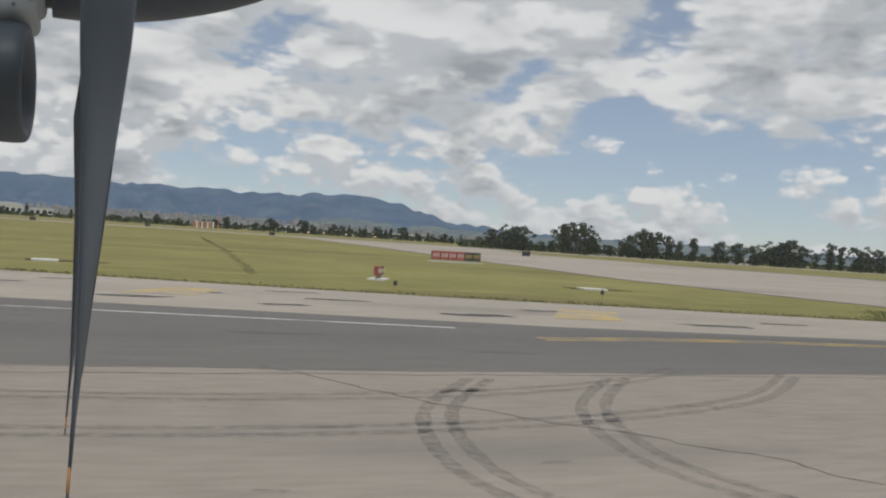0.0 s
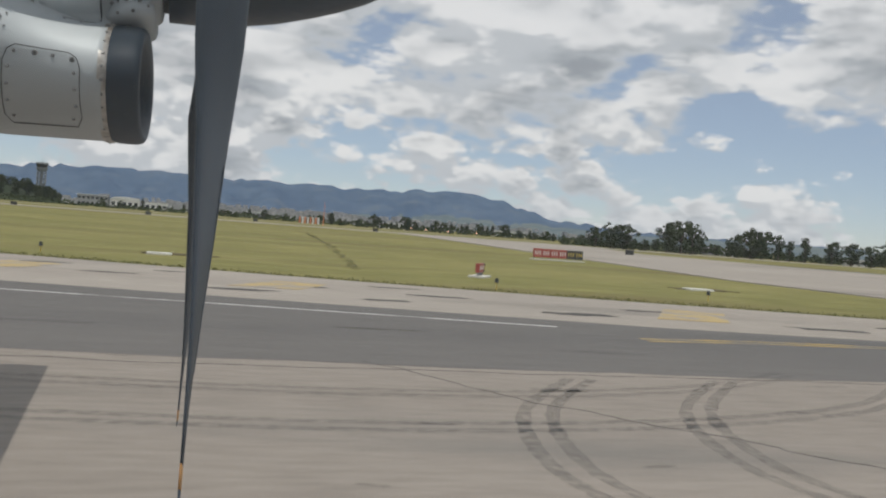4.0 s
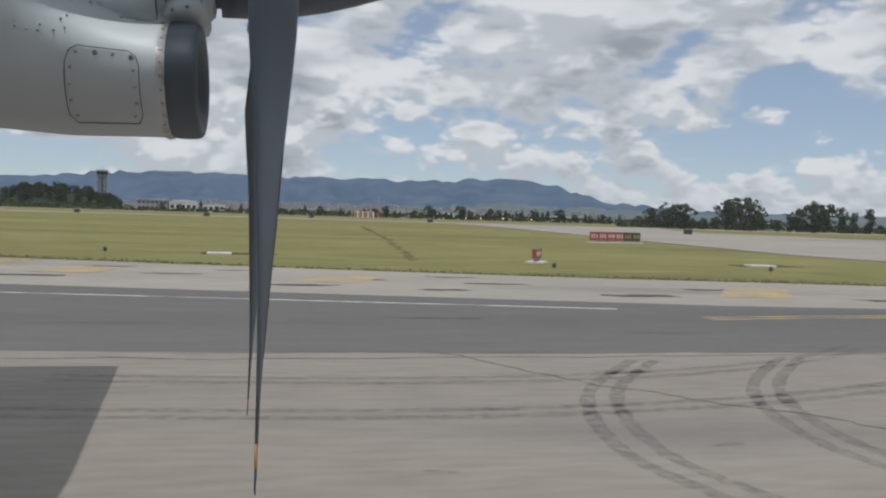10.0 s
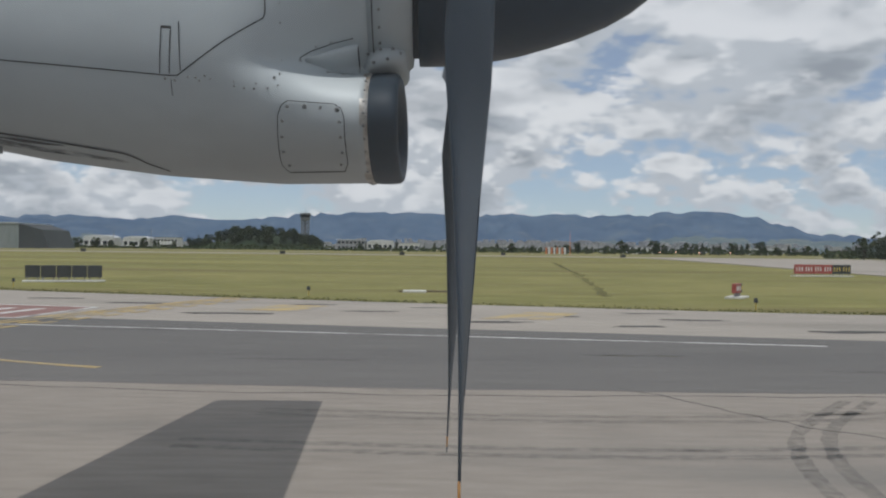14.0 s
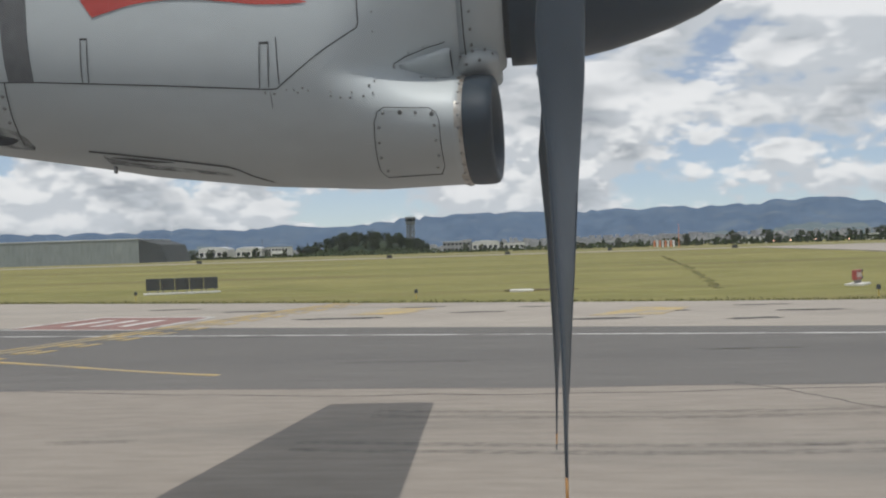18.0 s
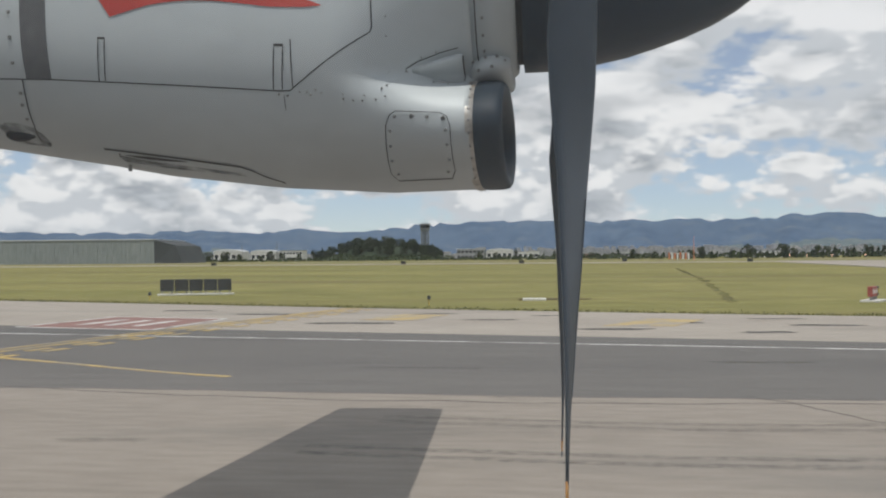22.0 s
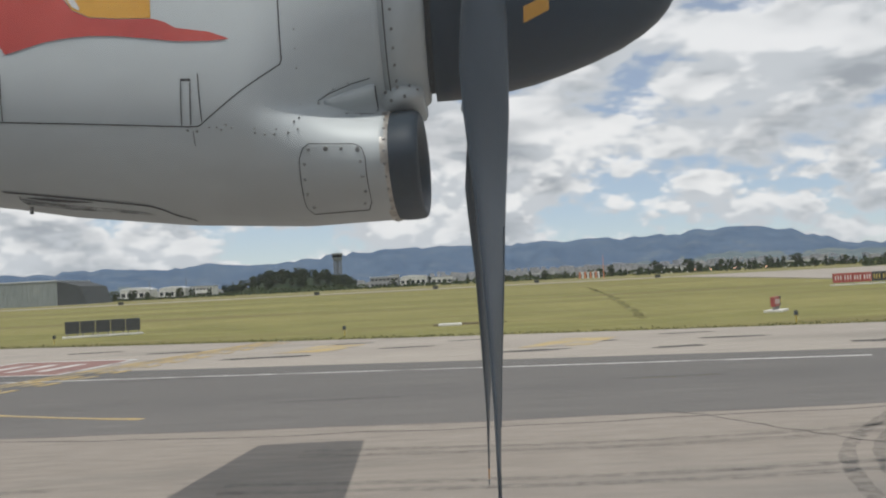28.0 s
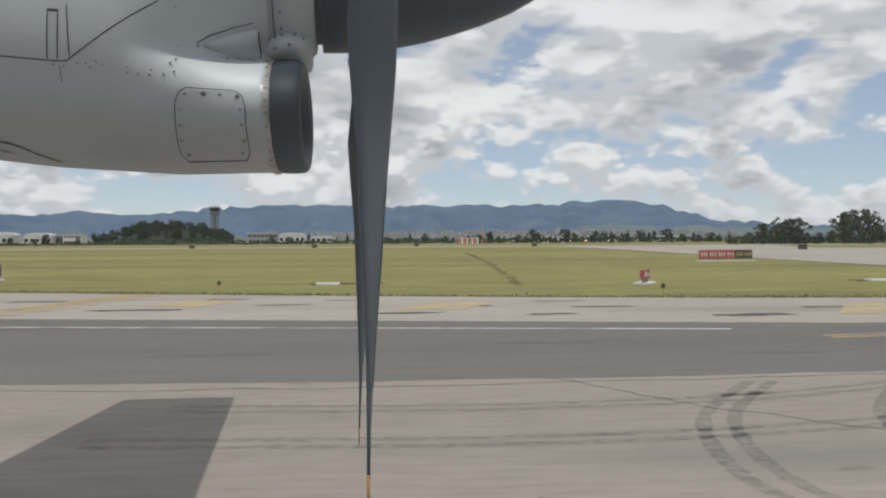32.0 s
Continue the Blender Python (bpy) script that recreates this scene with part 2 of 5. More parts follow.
SEAM = material("dark_panel_gap", (0.035, 0.036, 0.038), (0.07, 0.07, 0.072), 0.7, scale=6, fine=50)
BOLT = material("steel_bolt_head", (0.17, 0.175, 0.175), (0.36, 0.36, 0.35), 0.5, 0.5, scale=30, fine=120)
GREY_BAND = material("dark_grey_paint_band", (0.10, 0.105, 0.11), (0.135, 0.14, 0.145), 0.5, scale=3, fine=30)
RED_PAINT = material("red_livery_paint", (0.48, 0.055, 0.045), (0.56, 0.08, 0.06), 0.38, scale=3, fine=30, fine_amount=0.1)
GOLD_PAINT = material("amber_livery_paint", (0.66, 0.33, 0.035), (0.76, 0.42, 0.06), 0.38, scale=3, fine=30, fine_amount=0.1)
STRIP = material("bare_metal_strip", (0.52, 0.50, 0.46), (0.68, 0.67, 0.64), 0.45, 0.3, scale=12, fine=60, stain=(0.27, 0.22, 0.16), stain_scale=14, stain_range=(0.5, 0.7))
TRIM = material("cabin_trim_plastic", (0.30, 0.30, 0.29), (0.36, 0.36, 0.35), 0.6)
BARK = material("bark", (0.07, 0.055, 0.04), (0.12, 0.095, 0.07), 0.9, scale=1.5, fine=12)
LEAF = material("dull_green_foliage", (0.028, 0.043, 0.020), (0.060, 0.078, 0.034), 0.8, scale=0.25, fine=2.5, spec=0.2)
LEAF_DARK = material("dark_green_foliage", (0.018, 0.032, 0.018), (0.042, 0.060, 0.030), 0.8, scale=0.25, fine=2.5, spec=0.2)
# the blue of the range is aerial haze mixed into its base colour
MOUNTAIN = material("hazed_blue_forest_slope", (0.086, 0.128, 0.198), (0.120, 0.168, 0.238), 1.0, scale=0.006, fine=0.05, fine_amount=0.28, spec=0.0, stain=(0.15, 0.185, 0.225), stain_scale=0.010, stain_range=(0.55, 0.75))
# dry green shifted to blue-grey: distance haze carried by the colour
FOOTHILL = material("hazed_dry_green_hill", (0.120, 0.160, 0.185), (0.175, 0.205, 0.205), 1.0, scale=0.008, fine=0.05, spec=0.0)
HANGAR = material("grey_green_corrugated_sheet", (0.215, 0.245, 0.245), (0.255, 0.285, 0.28), 0.7, scale=0.05, fine=0.8, stretch=(1, 1, 0.2))
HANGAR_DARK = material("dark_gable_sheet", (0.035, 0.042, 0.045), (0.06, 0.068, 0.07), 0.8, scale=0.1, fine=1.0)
WHITE_WALL = material("white_render_wall", (0.62, 0.63, 0.62), (0.74, 0.74, 0.73), 0.7, scale=0.2, fine=2)
GREY_WALL = material("grey_concrete_wall", (0.24, 0.25, 0.26), (0.34, 0.35, 0.36), 0.8, scale=0.2, fine=2)
BRICK_WALL = material("brick_red_wall", (0.27, 0.17, 0.13), (0.34, 0.23, 0.18), 0.85, scale=0.2, fine=2)
DARK_GLASS = material("dark_window_glass", (0.02, 0.025, 0.03), (0.04, 0.05, 0.06), 0.15, scale=0.3, fine=2)
ROOF = material("pale_metal_roof", (0.55, 0.57, 0.58), (0.68, 0.69, 0.70), 0.5, scale=0.1, fine=1.5)
SIGN_RED = material("red_sign_panel", (0.30, 0.048, 0.038), (0.38, 0.075, 0.058), 0.5, scale=2, fine=12)
SIGN_BLACK = material("black_sign_panel", (0.018, 0.020, 0.020), (0.035, 0.038, 0.036), 0.5, scale=2, fine=12)
SIGN_WHITE = material("white_sign_legend", (0.70, 0.69, 0.66), (0.80, 0.79, 0.76), 0.5, scale=2, fine=12)
SIGN_YELLOW = material("yellow_sign_legend", (0.55, 0.40, 0.06), (0.64, 0.48, 0.10), 0.5, scale=2, fine=12)
STEEL = material("galvanised_steel", (0.20, 0.20, 0.20), (0.32, 0.32, 0.31), 0.5, 0.6, scale=4, fine=30)
ANTENNA = material("orange_antenna_paint", (0.55, 0.17, 0.08), (0.64, 0.24, 0.12), 0.6, scale=2, fine=12)
SLAB = material("pale_drain_concrete", (0.58, 0.57, 0.53), (0.72, 0.71, 0.67), 0.85, scale=1, fine=8)
SOIL = material("bare_brown_soil", (0.075, 0.055, 0.028), (0.13, 0.10, 0.05), 0.95, scale=0.6, fine=5, spec=0.1)
FURROW = let_through(material("damp_soil_and_weeds", (0.07, 0.065, 0.028), (0.12, 0.11, 0.05), 0.95, scale=0.5, fine=4, spec=0.1), 0.0, 0.5, 0.8, (1, 1, 1))
RUBBER = material("tyre_rubber", (0.018, 0.018, 0.018), (0.032, 0.032, 0.032), 0.8, scale=8, fine=60)
glow = bpy.data.materials.new("approach_lamp_glow")
glow.use_nodes = True
glow.node_tree.nodes["Principled BSDF"].inputs["Base Color"].default_value = (0.9, 0.5, 0.3, 1)
glow.node_tree.nodes["Principled BSDF"].inputs["Emission Color"].default_value = (1.0, 0.55, 0.35, 1)
glow.node_tree.nodes["Principled BSDF"].inputs["Emission Strength"].default_value = 2.5


# ---------------------------------------------------------------- builders
def mesh_object(name, verts, faces, mat, parent=None, smooth=False):
    me = bpy.data.meshes.new(name)
    me.from_pydata([tuple(map(float, v)) for v in verts], [], faces)
    me.update()
    if smooth:
        for p in me.polygons:
            p.use_smooth = True
    me.materials.append(mat)
    ob = new(name, me)
    if parent is not None:
        ob.parent = parent
    return ob


def part(name, bm, mat, parent=None, label="", smooth=False):
    me = bpy.data.meshes.new(name)
    bm.normal_update()
    bm.to_mesh(me)
    bm.free()
    if smooth:
        for p in me.polygons:
            p.use_smooth = True
    me.materials.append(mat)
    ob = new(name, me)
    if parent is not None:
        ob.parent = parent
    if label:
        tagged(ob, label)
    return ob


def box(bm, x0, y0, z0, x1, y1, z1, bevel=0.0):
    r = bmesh.ops.create_cube(bm, size=1.0, matrix=Matrix.Translation(((x0 + x1) / 2, (y0 + y1) / 2, (z0 + z1) / 2)) @ Matrix.Diagonal((abs(x1 - x0), abs(y1 - y0), abs(z1 - z0), 1)))
    if bevel:
        edges = list({e for v in r["verts"] for e in v.link_edges})
        bmesh.ops.bevel(bm, geom=edges, offset=bevel, segments=2, affect="EDGES", profile=0.6)


def boxes(*items, bevel=0.0):
    bm = bmesh.new()
    for it in items:
        box(bm, *it, bevel=bevel)
    return bm


def rod(bm, a, b, r0, r1=None, sides=10):
    a, b = Vector(a), Vector(b)
    d = b - a
    m = Matrix.Translation((a + b) / 2) @ d.to_track_quat("Z", "Y").to_matrix().to_4x4()
    bmesh.ops.create_cone(bm, cap_ends=True, segments=sides, radius1=r0, radius2=r0 if r1 is None else r1, depth=d.length, matrix=m)


def empty(name, m=None):
    ob = new(name)
    ob.empty_display_size = 0.2
    if m is not None:
        ob.matrix_world = m
    return ob


def loft(name, rings, mat, parent=None, cap=True, smooth=True):
    """A skin through closed rings of equal length."""
    k = len(rings[0])
    verts = [p for ring in rings for p in ring]
    faces = []
    for i in range(len(rings) - 1):
        for j in range(k):
            a, b = i * k + j, i * k + (j + 1) % k
            faces.append((a, b, b + k, a + k))
    if cap:
        faces.append(tuple(reversed(range(k))))
        faces.append(tuple(range((len(rings) - 1) * k, len(rings) * k)))
    ob = mesh_object(name, verts, faces, mat, parent)
    for p in ob.data.polygons:
        p.use_smooth = smooth and len(p.vertices) == 4
    return ob


def flat(name, outline, top, thick, mat, parent=None):
    """A slab of pavement or paint with the given outline and top height."""
    bm = bmesh.new()
    vs = [bm.verts.new((x, y, top)) for x, y in outline]
    f = bm.faces.new(vs)
    f.normal_update()
    if f.normal.z < 0:
        f.normal_flip()
    r = bmesh.ops.extrude_face_region(bm, geom=[f])
    for v in r["geom"]:
        if isinstance(v, bmesh.types.BMVert):
            v.co.z = top - thick
    bmesh.ops.recalc_face_normals(bm, faces=bm.faces)
    bmesh.ops.triangulate(bm, faces=bm.faces)
    return part(name, bm, mat, parent)


def stroke(points, width, wander=0.0, seed=0):
    """The outline of a painted line of that width along points."""
    rnd = random.Random(seed)
    left, right = [], []
    for i, p in enumerate(points):
        a, b = Vector(points[max(0, i - 1)]), Vector(points[min(len(points) - 1, i + 1)])
        d = (b - a).normalized()
        n = Vector((-d.y, d.x)) * (width / 2)
        j = 1 + rnd.uniform(-wander, wander)
        left.append((p[0] + n.x * j, p[1] + n.y * j))
        right.append((p[0] - n.x * j, p[1] - n.y * j))
    return left + right[::-1]


def curve_points(points, steps=8):
    """A smooth line through points."""
    out = []
    for i in range(len(points) - 1):
        p0, p1, p2, p3 = (Vector(points[max(0, min(len(points) - 1, i + k))]) for k in (-1, 0, 1, 2))
        for s in range(steps):
            t = s / steps
            out.append(tuple(0.5 * (2 * p1 + (p2 - p0) * t + (2 * p0 - 5 * p1 + 4 * p2 - p3) * t * t + (3 * p1 - p0 - 3 * p2 + p3) * t ** 3)))
    out.append(tuple(points[-1]))
    return out


def polar(azimuth, distance):
    """Ground place at an angle from the view square to the aircraft, positive towards its nose."""
    return distance * math.tan(radians(azimuth)), distance


# ---------------------------------------------------------------- ground
N = 90
xs = [math.copysign(abs(u) ** 2.2, u) * 4800 for u in np.linspace(-1, 1, N)]
ys = [math.copysign(abs(u) ** 2.2, u) * 4800 for u in np.linspace(-1, 1, N)]


def ground_height(x, y):
    far = min(1.0, max(0.0, (y - 60) / 120)) * (1 - min(1.0, max(0.0, (y - 280) / 40)))
    return -0.05 + far * 0.10 * (noise.noise((x * 0.012, y * 0.02, 3.3)) - 0.3)


gv = [(x, y, ground_height(x, y)) for y in ys for x in xs]
gf = [(j * N + i, j * N + i + 1, (j + 1) * N + i + 1, (j + 1) * N + i) for j in range(N - 1) for i in range(N - 1)]
ground = tagged(mesh_object("ground", gv, gf, GRASS), "flat mown airfield grass, green with dry yellow streaks", "grass", kind="structure")


def edge_y(x):
    """Where the pavement meets the grass."""
    return float(np.interp(x, (-400, -35, -10, 0, 12, 36), (160, 55, 45.5, 42, 38.5, 34))) + 0.18 * noise.noise((x * 0.35, 1.7, 0))


edge = [(x, edge_y(x)) for x in np.arange(-400, 36.1, 1.5)]
apron = tagged(flat("apron", [(-400, -300), (400, -300), (400, 20.4), (-12, 20.4), (-400, 26)], 0.0, 0.2, APRON), "worn grey-brown asphalt apron with faint streaks", "pavement", kind="structure")


def near_edge(x):
    """The uneven joint between apron and taxiway."""
    return float(np.interp(x, (-30, -12, 4, 20, 45), (18.0, 17.2, 16.4, 16.9, 17.2))) + 0.22 * noise.noise((x * 0.25, 4.4, 0)) + 0.10 * noise.noise((x * 1.3, 8.8, 0))


band_far = lambda x: float(np.interp(x, (-400, -20, 0, 14, 40, 400), (108, 33.5, 29, 26, 24, 24)))
taxiway = tagged(flat("taxiway", [(-400, 23.5), (-60, 18.4)] + [(x, near_edge(x)) for x in np.arange(-30, 45, 0.5)] + [(60, 17.3), (400, 17.3)] + [(x, band_far(x)) for x in (400, 200, 40, 20, 14, 7, 0, -10, -20, -60, -200, -400)], 0.004, 0.2, BAND), "darker grey asphalt taxiway strip", "pavement", kind="structure")
shoulder = tagged(flat("shoulder", [(x, band_far(x) + 0.01) for x in (-400, -200, -60, -20, -10, 0, 7, 14, 20, 40, 200, 400)] + [(400, 33), (45, 33)] + edge[::-1], 0.0, 0.2, CONCRETE), "pale concrete taxiway shoulder beside the grass", "pavement", kind="structure")
connector = tagged(flat("connector", [(36.2, 33.02), (49, 46), (45, 72), (50, 120), (60, 200), (72, 331), (150, 331), (116, 230), (155, 153), (260, 100), (399, 33.02)], 0.02, 0.2, CONCRETE), "pale concrete connecting taxiway crossing the grass", "pavement", kind="structure")
runway = tagged(flat("runway", [(-2500, 331.2), (2500, 331.2), (2500, 372), (-2500, 372)], 0.02, 0.2, CONCRETE), "distant pale runway strip across the airfield", "runway", kind="structure")
far_track = tagged(flat("perimeter_road", [(-2500, 560), (2500, 470), (2500, 480), (-2500, 572)], 0.06, 0.2, CONCRETE), "distant pale perimeter road", "road", kind="structure")
flat("dark_strip", [(120, 190), (150, 160), (260, 108), (399, 60), (399, 75), (262, 118), (158, 170), (130, 196)], 0.03, 0.03, BAND, connector)

# painted lines
TOP = 0.012
white = tagged(flat("edge_line", stroke([(x, float(np.interp(x, (-400, -18, 10), (88, 29.8, 24.7)))) for x in np.arange(-120, 10.1, 2.5)], 0.17, 0.25, 4), TOP, 0.008, WHITE_LINE), "thin worn white edge line on asphalt", "marking", kind="structure")
yline = curve_points([(400, 21.3), (60, 21.6), (34, 22.3), (24, 22.9), (17, 23.0), (11.5, 22.2)])
for k in (0, 1):
    tagged(flat("yellow_edge_line", stroke([(x, y + 0.45 * k) for x, y in yline], 0.16, 0.25, 7 + k), TOP, 0.008, YELLOW), "faded double yellow taxiway edge line", "marking", kind="structure")
tagged(flat("taxi_line", stroke(curve_points([(-60, 44), (-30, 30), (-14, 22.5), (-8.5, 19.7), (-6.6, 18.9)]), 0.2, 0.15, 11), TOP, 0.008, YELLOW), "yellow taxiway centre line fading out", "marking", kind="structure")

# holding position: two solid and two broken yellow lines across the taxiway
hold = tagged(empty("holding_position_marking"), "yellow holding position marking, two solid and two dashed lines", "marking", kind="structure")
p0, p1 = Vector((-14.6, 22.3)), Vector((-9.0, 45.0))
along = (p1 - p0).normalized()
across = Vector((along.y, -along.x))
length = (p1 - p0).length
for k, shift in enumerate((-0.75, -0.25)):
    a, b = p0 + across * shift, p1 + across * shift
    flat("solid_line", stroke([tuple(a.lerp(b, s / 12)) for s in range(13)], 0.24, 0.1, k), TOP + 0.004, 0.012, YELLOW, hold)
for shift in (0.3, 0.85):
    s = 0.0
    while s < length - 0.9:
        a, b = p0 + across * shift + along * s, p0 + across * shift + along * (s + 0.9)
        flat("dash", stroke([tuple(a), tuple(b)], 0.26), TOP + 0.004, 0.012, YELLOW, hold)
        s += 1.8
box_mark = tagged(empty("painted_runway_sign"), "red painted box with white border on the asphalt", "marking", kind="structure")
corners = [(-19.2, 32.6), (-13.6, 31.2), (-13.0, 37.0), (-18.2, 38.4)]
flat("red_field", corners, TOP, 0.008, RED_MARK, box_mark)
for i in range(4):
    a, b = corners[i], corners[(i + 1) % 4]
    flat("border", stroke([a, b], 0.22), TOP + 0.006, 0.006, WHITE_LINE, box_mark)
for u in (0.28, 0.5, 0.72):
    a = Vector(corners[0]).lerp(Vector(corners[1]), u)
    b = Vector(corners[3]).lerp(Vector(corners[2]), u)
    flat("legend_bar", stroke([tuple(a.lerp(b, 0.25)), tuple(a.lerp(b, 0.75))], 0.4), TOP + 0.005, 0.005, WHITE_LINE, box_mark)

# faded yellow chevrons on the shoulder
for pts in ([(1.5, 33.2), (3.9, 33.0), (5.4, 36.6), (3.4, 36.9)], [(15.4, 29.2), (18.0, 29.0), (20.4, 33.4), (18.0, 33.7)], [(-7.6, 36.6), (-5.4, 36.0), (-4.4, 39.4), (-6.3, 39.9)]):
    tagged(flat("shoulder_chevron", pts, TOP, 0.008, FADED_YELLOW), "faded yellow painted block on the shoulder", "marking", group="shoulder chevrons", kind="structure")


def blob(x, y, lx, ly, turn=0.0, seed=0, n=20):
    rnd = random.Random(seed)
    out = []
    for i in range(n):
        a = 2 * math.pi * i / n
        ca, sa = math.cos(a), math.sin(a)
        r = rnd.uniform(0.6, 1.12)
        px, py = lx / 2 * math.copysign(abs(ca) ** 0.6, ca) * r, ly / 2 * math.copysign(abs(sa) ** 0.6, sa) * r
        c, s = math.cos(turn), math.sin(turn)
        out.append((x + px * c - py * s, y + px * s + py * c))
    return out


rnd = random.Random(5)
spots = [(-7.5, 34.6, 3.2, 0.8), (-2.5, 36.5, 2.2, 0.5), (1.8, 31.8, 2.6, 0.7), (6.5, 30.6, 1.7, 0.7), (9.0, 33.6, 2.8, 0.6), (12.6, 29.2, 2.6, 1.0), (4.4, 34.8, 1.5, 0.5), (-12.5, 40.2, 3.0, 0.8), (-17, 43.0, 2.6, 0.7), (16.5, 32.2, 2.2, 0.6), (-5.0, 40.3, 2.0, 0.45), (21.5, 28.4, 3.2, 0.8), (26, 30.2, 2.4, 0.6), (8.0, 36.9, 2.2, 0.4), (0.0, 39.0, 2.2, 0.4)]
for i, (x, y, lx, ly) in enumerate(spots):
    flat("repair_patch", blob(x, y, lx, ly, rnd.uniform(-0.1, 0.1), i), TOP - 0.002, 0.006, PATCH, shoulder)
for i, (x, y, lx, ly) in enumerate([(6.0, 14.4, 1.2, 0.35), (3.2, 11.6, 0.5, 0.16), (9.5, 13.0, 0.9, 0.2), (-1.0, 16.4, 0.8, 0.16), (12.0, 15.8, 1.0, 0.25), (-6.0, 12.2, 1.4, 0.3), (1.8, 8.8, 0.35, 0.1), (5.2, 9.6, 0.5, 0.12), (15.5, 12.0, 0.8, 0.2)]):
    flat("stain", blob(x, y, lx, ly, rnd.uniform(-0.2, 0.2), 40 + i), 0.006, 0.006, TYRE_MARK, apron)
for i, (x, y, lx, ly) in enumerate([(4.5, 22.0, 2.6, 0.3), (-3.0, 20.6, 3.2, 0.28), (9.0, 19.4, 2.2, 0.3), (-9, 27.5, 3.0, 0.4)]):
    flat("stain", blob(x, y, lx, ly, rnd.uniform(-0.05, 0.05), 60 + i), 0.010, 0.006, TYRE_MARK, taxiway)
# turning tyre marks and cracks
for k, pts in enumerate(([(-2.6, 13.9), (2.0, 13.5), (6.0, 13.9), (9.5, 15.2), (12, 17.0)], [(-3.2, 11.6), (2.0, 11.2), (6.5, 11.7), (11, 13.4), (14.5, 16.4)], [(4.3, 7.2), (3.9, 9.4), (4.7, 12.6), (6.6, 15.6)], [(6.7, 7.4), (6.3, 9.6), (7.3, 12.8), (9.6, 15.9)])):
    for d in (0.0, 0.42):
        line = [(x, y + d) if k < 2 else (x + d, y) for x, y in curve_points(pts, 14)]
        flat("tyre_mark", stroke(line, 0.2, 0.2, 3 * k + int(d > 0)), 0.005 + 0.0008 * k, 0.005, TYRE_MARK, apron)
for k, pts in enumerate(([(3.2, 16.9), (4.6, 14.0), (7.6, 10.2), (9.0, 7.6)], [(-11, 17.4), (-5, 16.1), (3, 15.9), (12, 16.3), (30, 16.6)])):
    flat("crack", stroke([(x + 0.35 * noise.noise((x * 0.9, y * 0.9, k)) + 0.1 * noise.noise((x * 4, y * 4, k)), y + 0.2 * noise.noise((x * 0.8, y * 0.8, k + 5))) for x, y in curve_points(pts, 30)], 0.022, 0.7, 20 + k), 0.005, 0.005, PATCH, apron)

# ---------------------------------------------------------------- aircraft
plane = tagged(empty("airplane", pose(0, 0, 0)), "silver-grey high-wing turboprop airliner with dark propeller, standing on the apron", "airplane")
AXIS_Y, AXIS_Z = 3.04, 3.30


def bottom_z(x):
    return float(np.interp(-x, (0.25, 0.55, 0.92, 1.3, 1.5, 1.9, 3.0, 4.6), (2.606, 2.600, 2.622, 2.668, 2.705, 2.770, 3.00, 3.30)))


def top_z(x):
    return float(np.interp(-x, (0.25, 0.6, 2.4, 4.6), (3.70, 3.81, 3.82, 3.58)))


def rounded(z, centre, half, wide, n):
    return wide * max(0.0, 1 - (abs(z - centre) / half) ** n) ** (1 / n)


def half_width(x, z):
    """Half width of the cowling: a round collar over a flat oval intake in front, one full section further aft."""
    low, high = bottom_z(x), top_z(x)
    mid = float(np.interp(-x, (0.6, 2.4, 4.6), (3.12, 3.15, 3.45)))
    wide = float(np.interp(-x, (0.25, 0.6, 2.4, 4.6), (0.47, 0.505, 0.50, 0.12)))
    aft = rounded(z, mid, mid - low if z < mid else high - mid, wide, 2.7)
    if x < -0.66:
        return aft
    r = float(np.interp(-x, (0.25, 0.40, 0.66), (0.400, 0.44, 0.50)))
    a = rounded(z, AXIS_Z, r, r, 2.1)
    c = (low + 2.926) / 2
    b = rounded(z, c, c - low, 0.402, 2.2)
    k = 0.05
    d = max(k - abs(a - b), 0.0) / k
    front = max(a, b) + d * d * k * 0.25 * min(1.0, min(a, b) / 0.06)
    t = min(1.0, max(0.0, (-x - 0.27) / 0.39))
    t = t * t * (3 - 2 * t)
    return front * (1 - t) + aft * t


def side_y(x, z):
    return AXIS_Y - half_width(x, z)


def cowl_ring(x, steps=60):
    lo, hi = bottom_z(x), top_z(x)
    zs = [lo + (hi - lo) * (0.5 - 0.5 * math.cos(math.pi * i / steps)) for i in range(steps + 1)]
    near = [(x, AXIS_Y - half_width(x, z), z) for z in zs]
    far = [(x, AXIS_Y + half_width(x, z), z) for z in zs[1:-1]]
    return near + far[::-1]


stations = [-4.6, -4.2, -3.6, -3.0, -2.4, -2.0] + [round(-1.9 + 0.04 * i, 3) for i in range(31)] + [round(-0.68 + 0.02 * i, 3) for i in range(21)] + [-0.262]
nacelle = loft("nacelle", [cowl_ring(x) for x in stations], SKIN, plane)
tagged(nacelle, "silver-grey painted engine cowling with panel seams")


def disc_ring(x, ry, rz, yc, zc, n=56):
    return [(x, yc + ry * math.sin(2 * math.pi * i / n), zc - rz * math.cos(2 * math.pi * i / n)) for i in range(n)]


collar = loft("front_collar", [disc_ring(x, r, r, AXIS_Y, AXIS_Z) for x, r in ((-0.30, 0.400), (-0.247, 0.398), (-0.243, 0.402), (-0.19, 0.366), (-0.15, 0.340), (-0.137, 0.328), (-0.136, 0.28))], SKIN, plane)
# near-black ring paints the shade in the gap behind the spinner
loft("gap_shade_ring", [disc_ring(x, r, r, AXIS_Y, AXIS_Z) for x, r in ((-0.16, 0.30), (-0.10, 0.30))], HOLLOW_SHADE, plane)
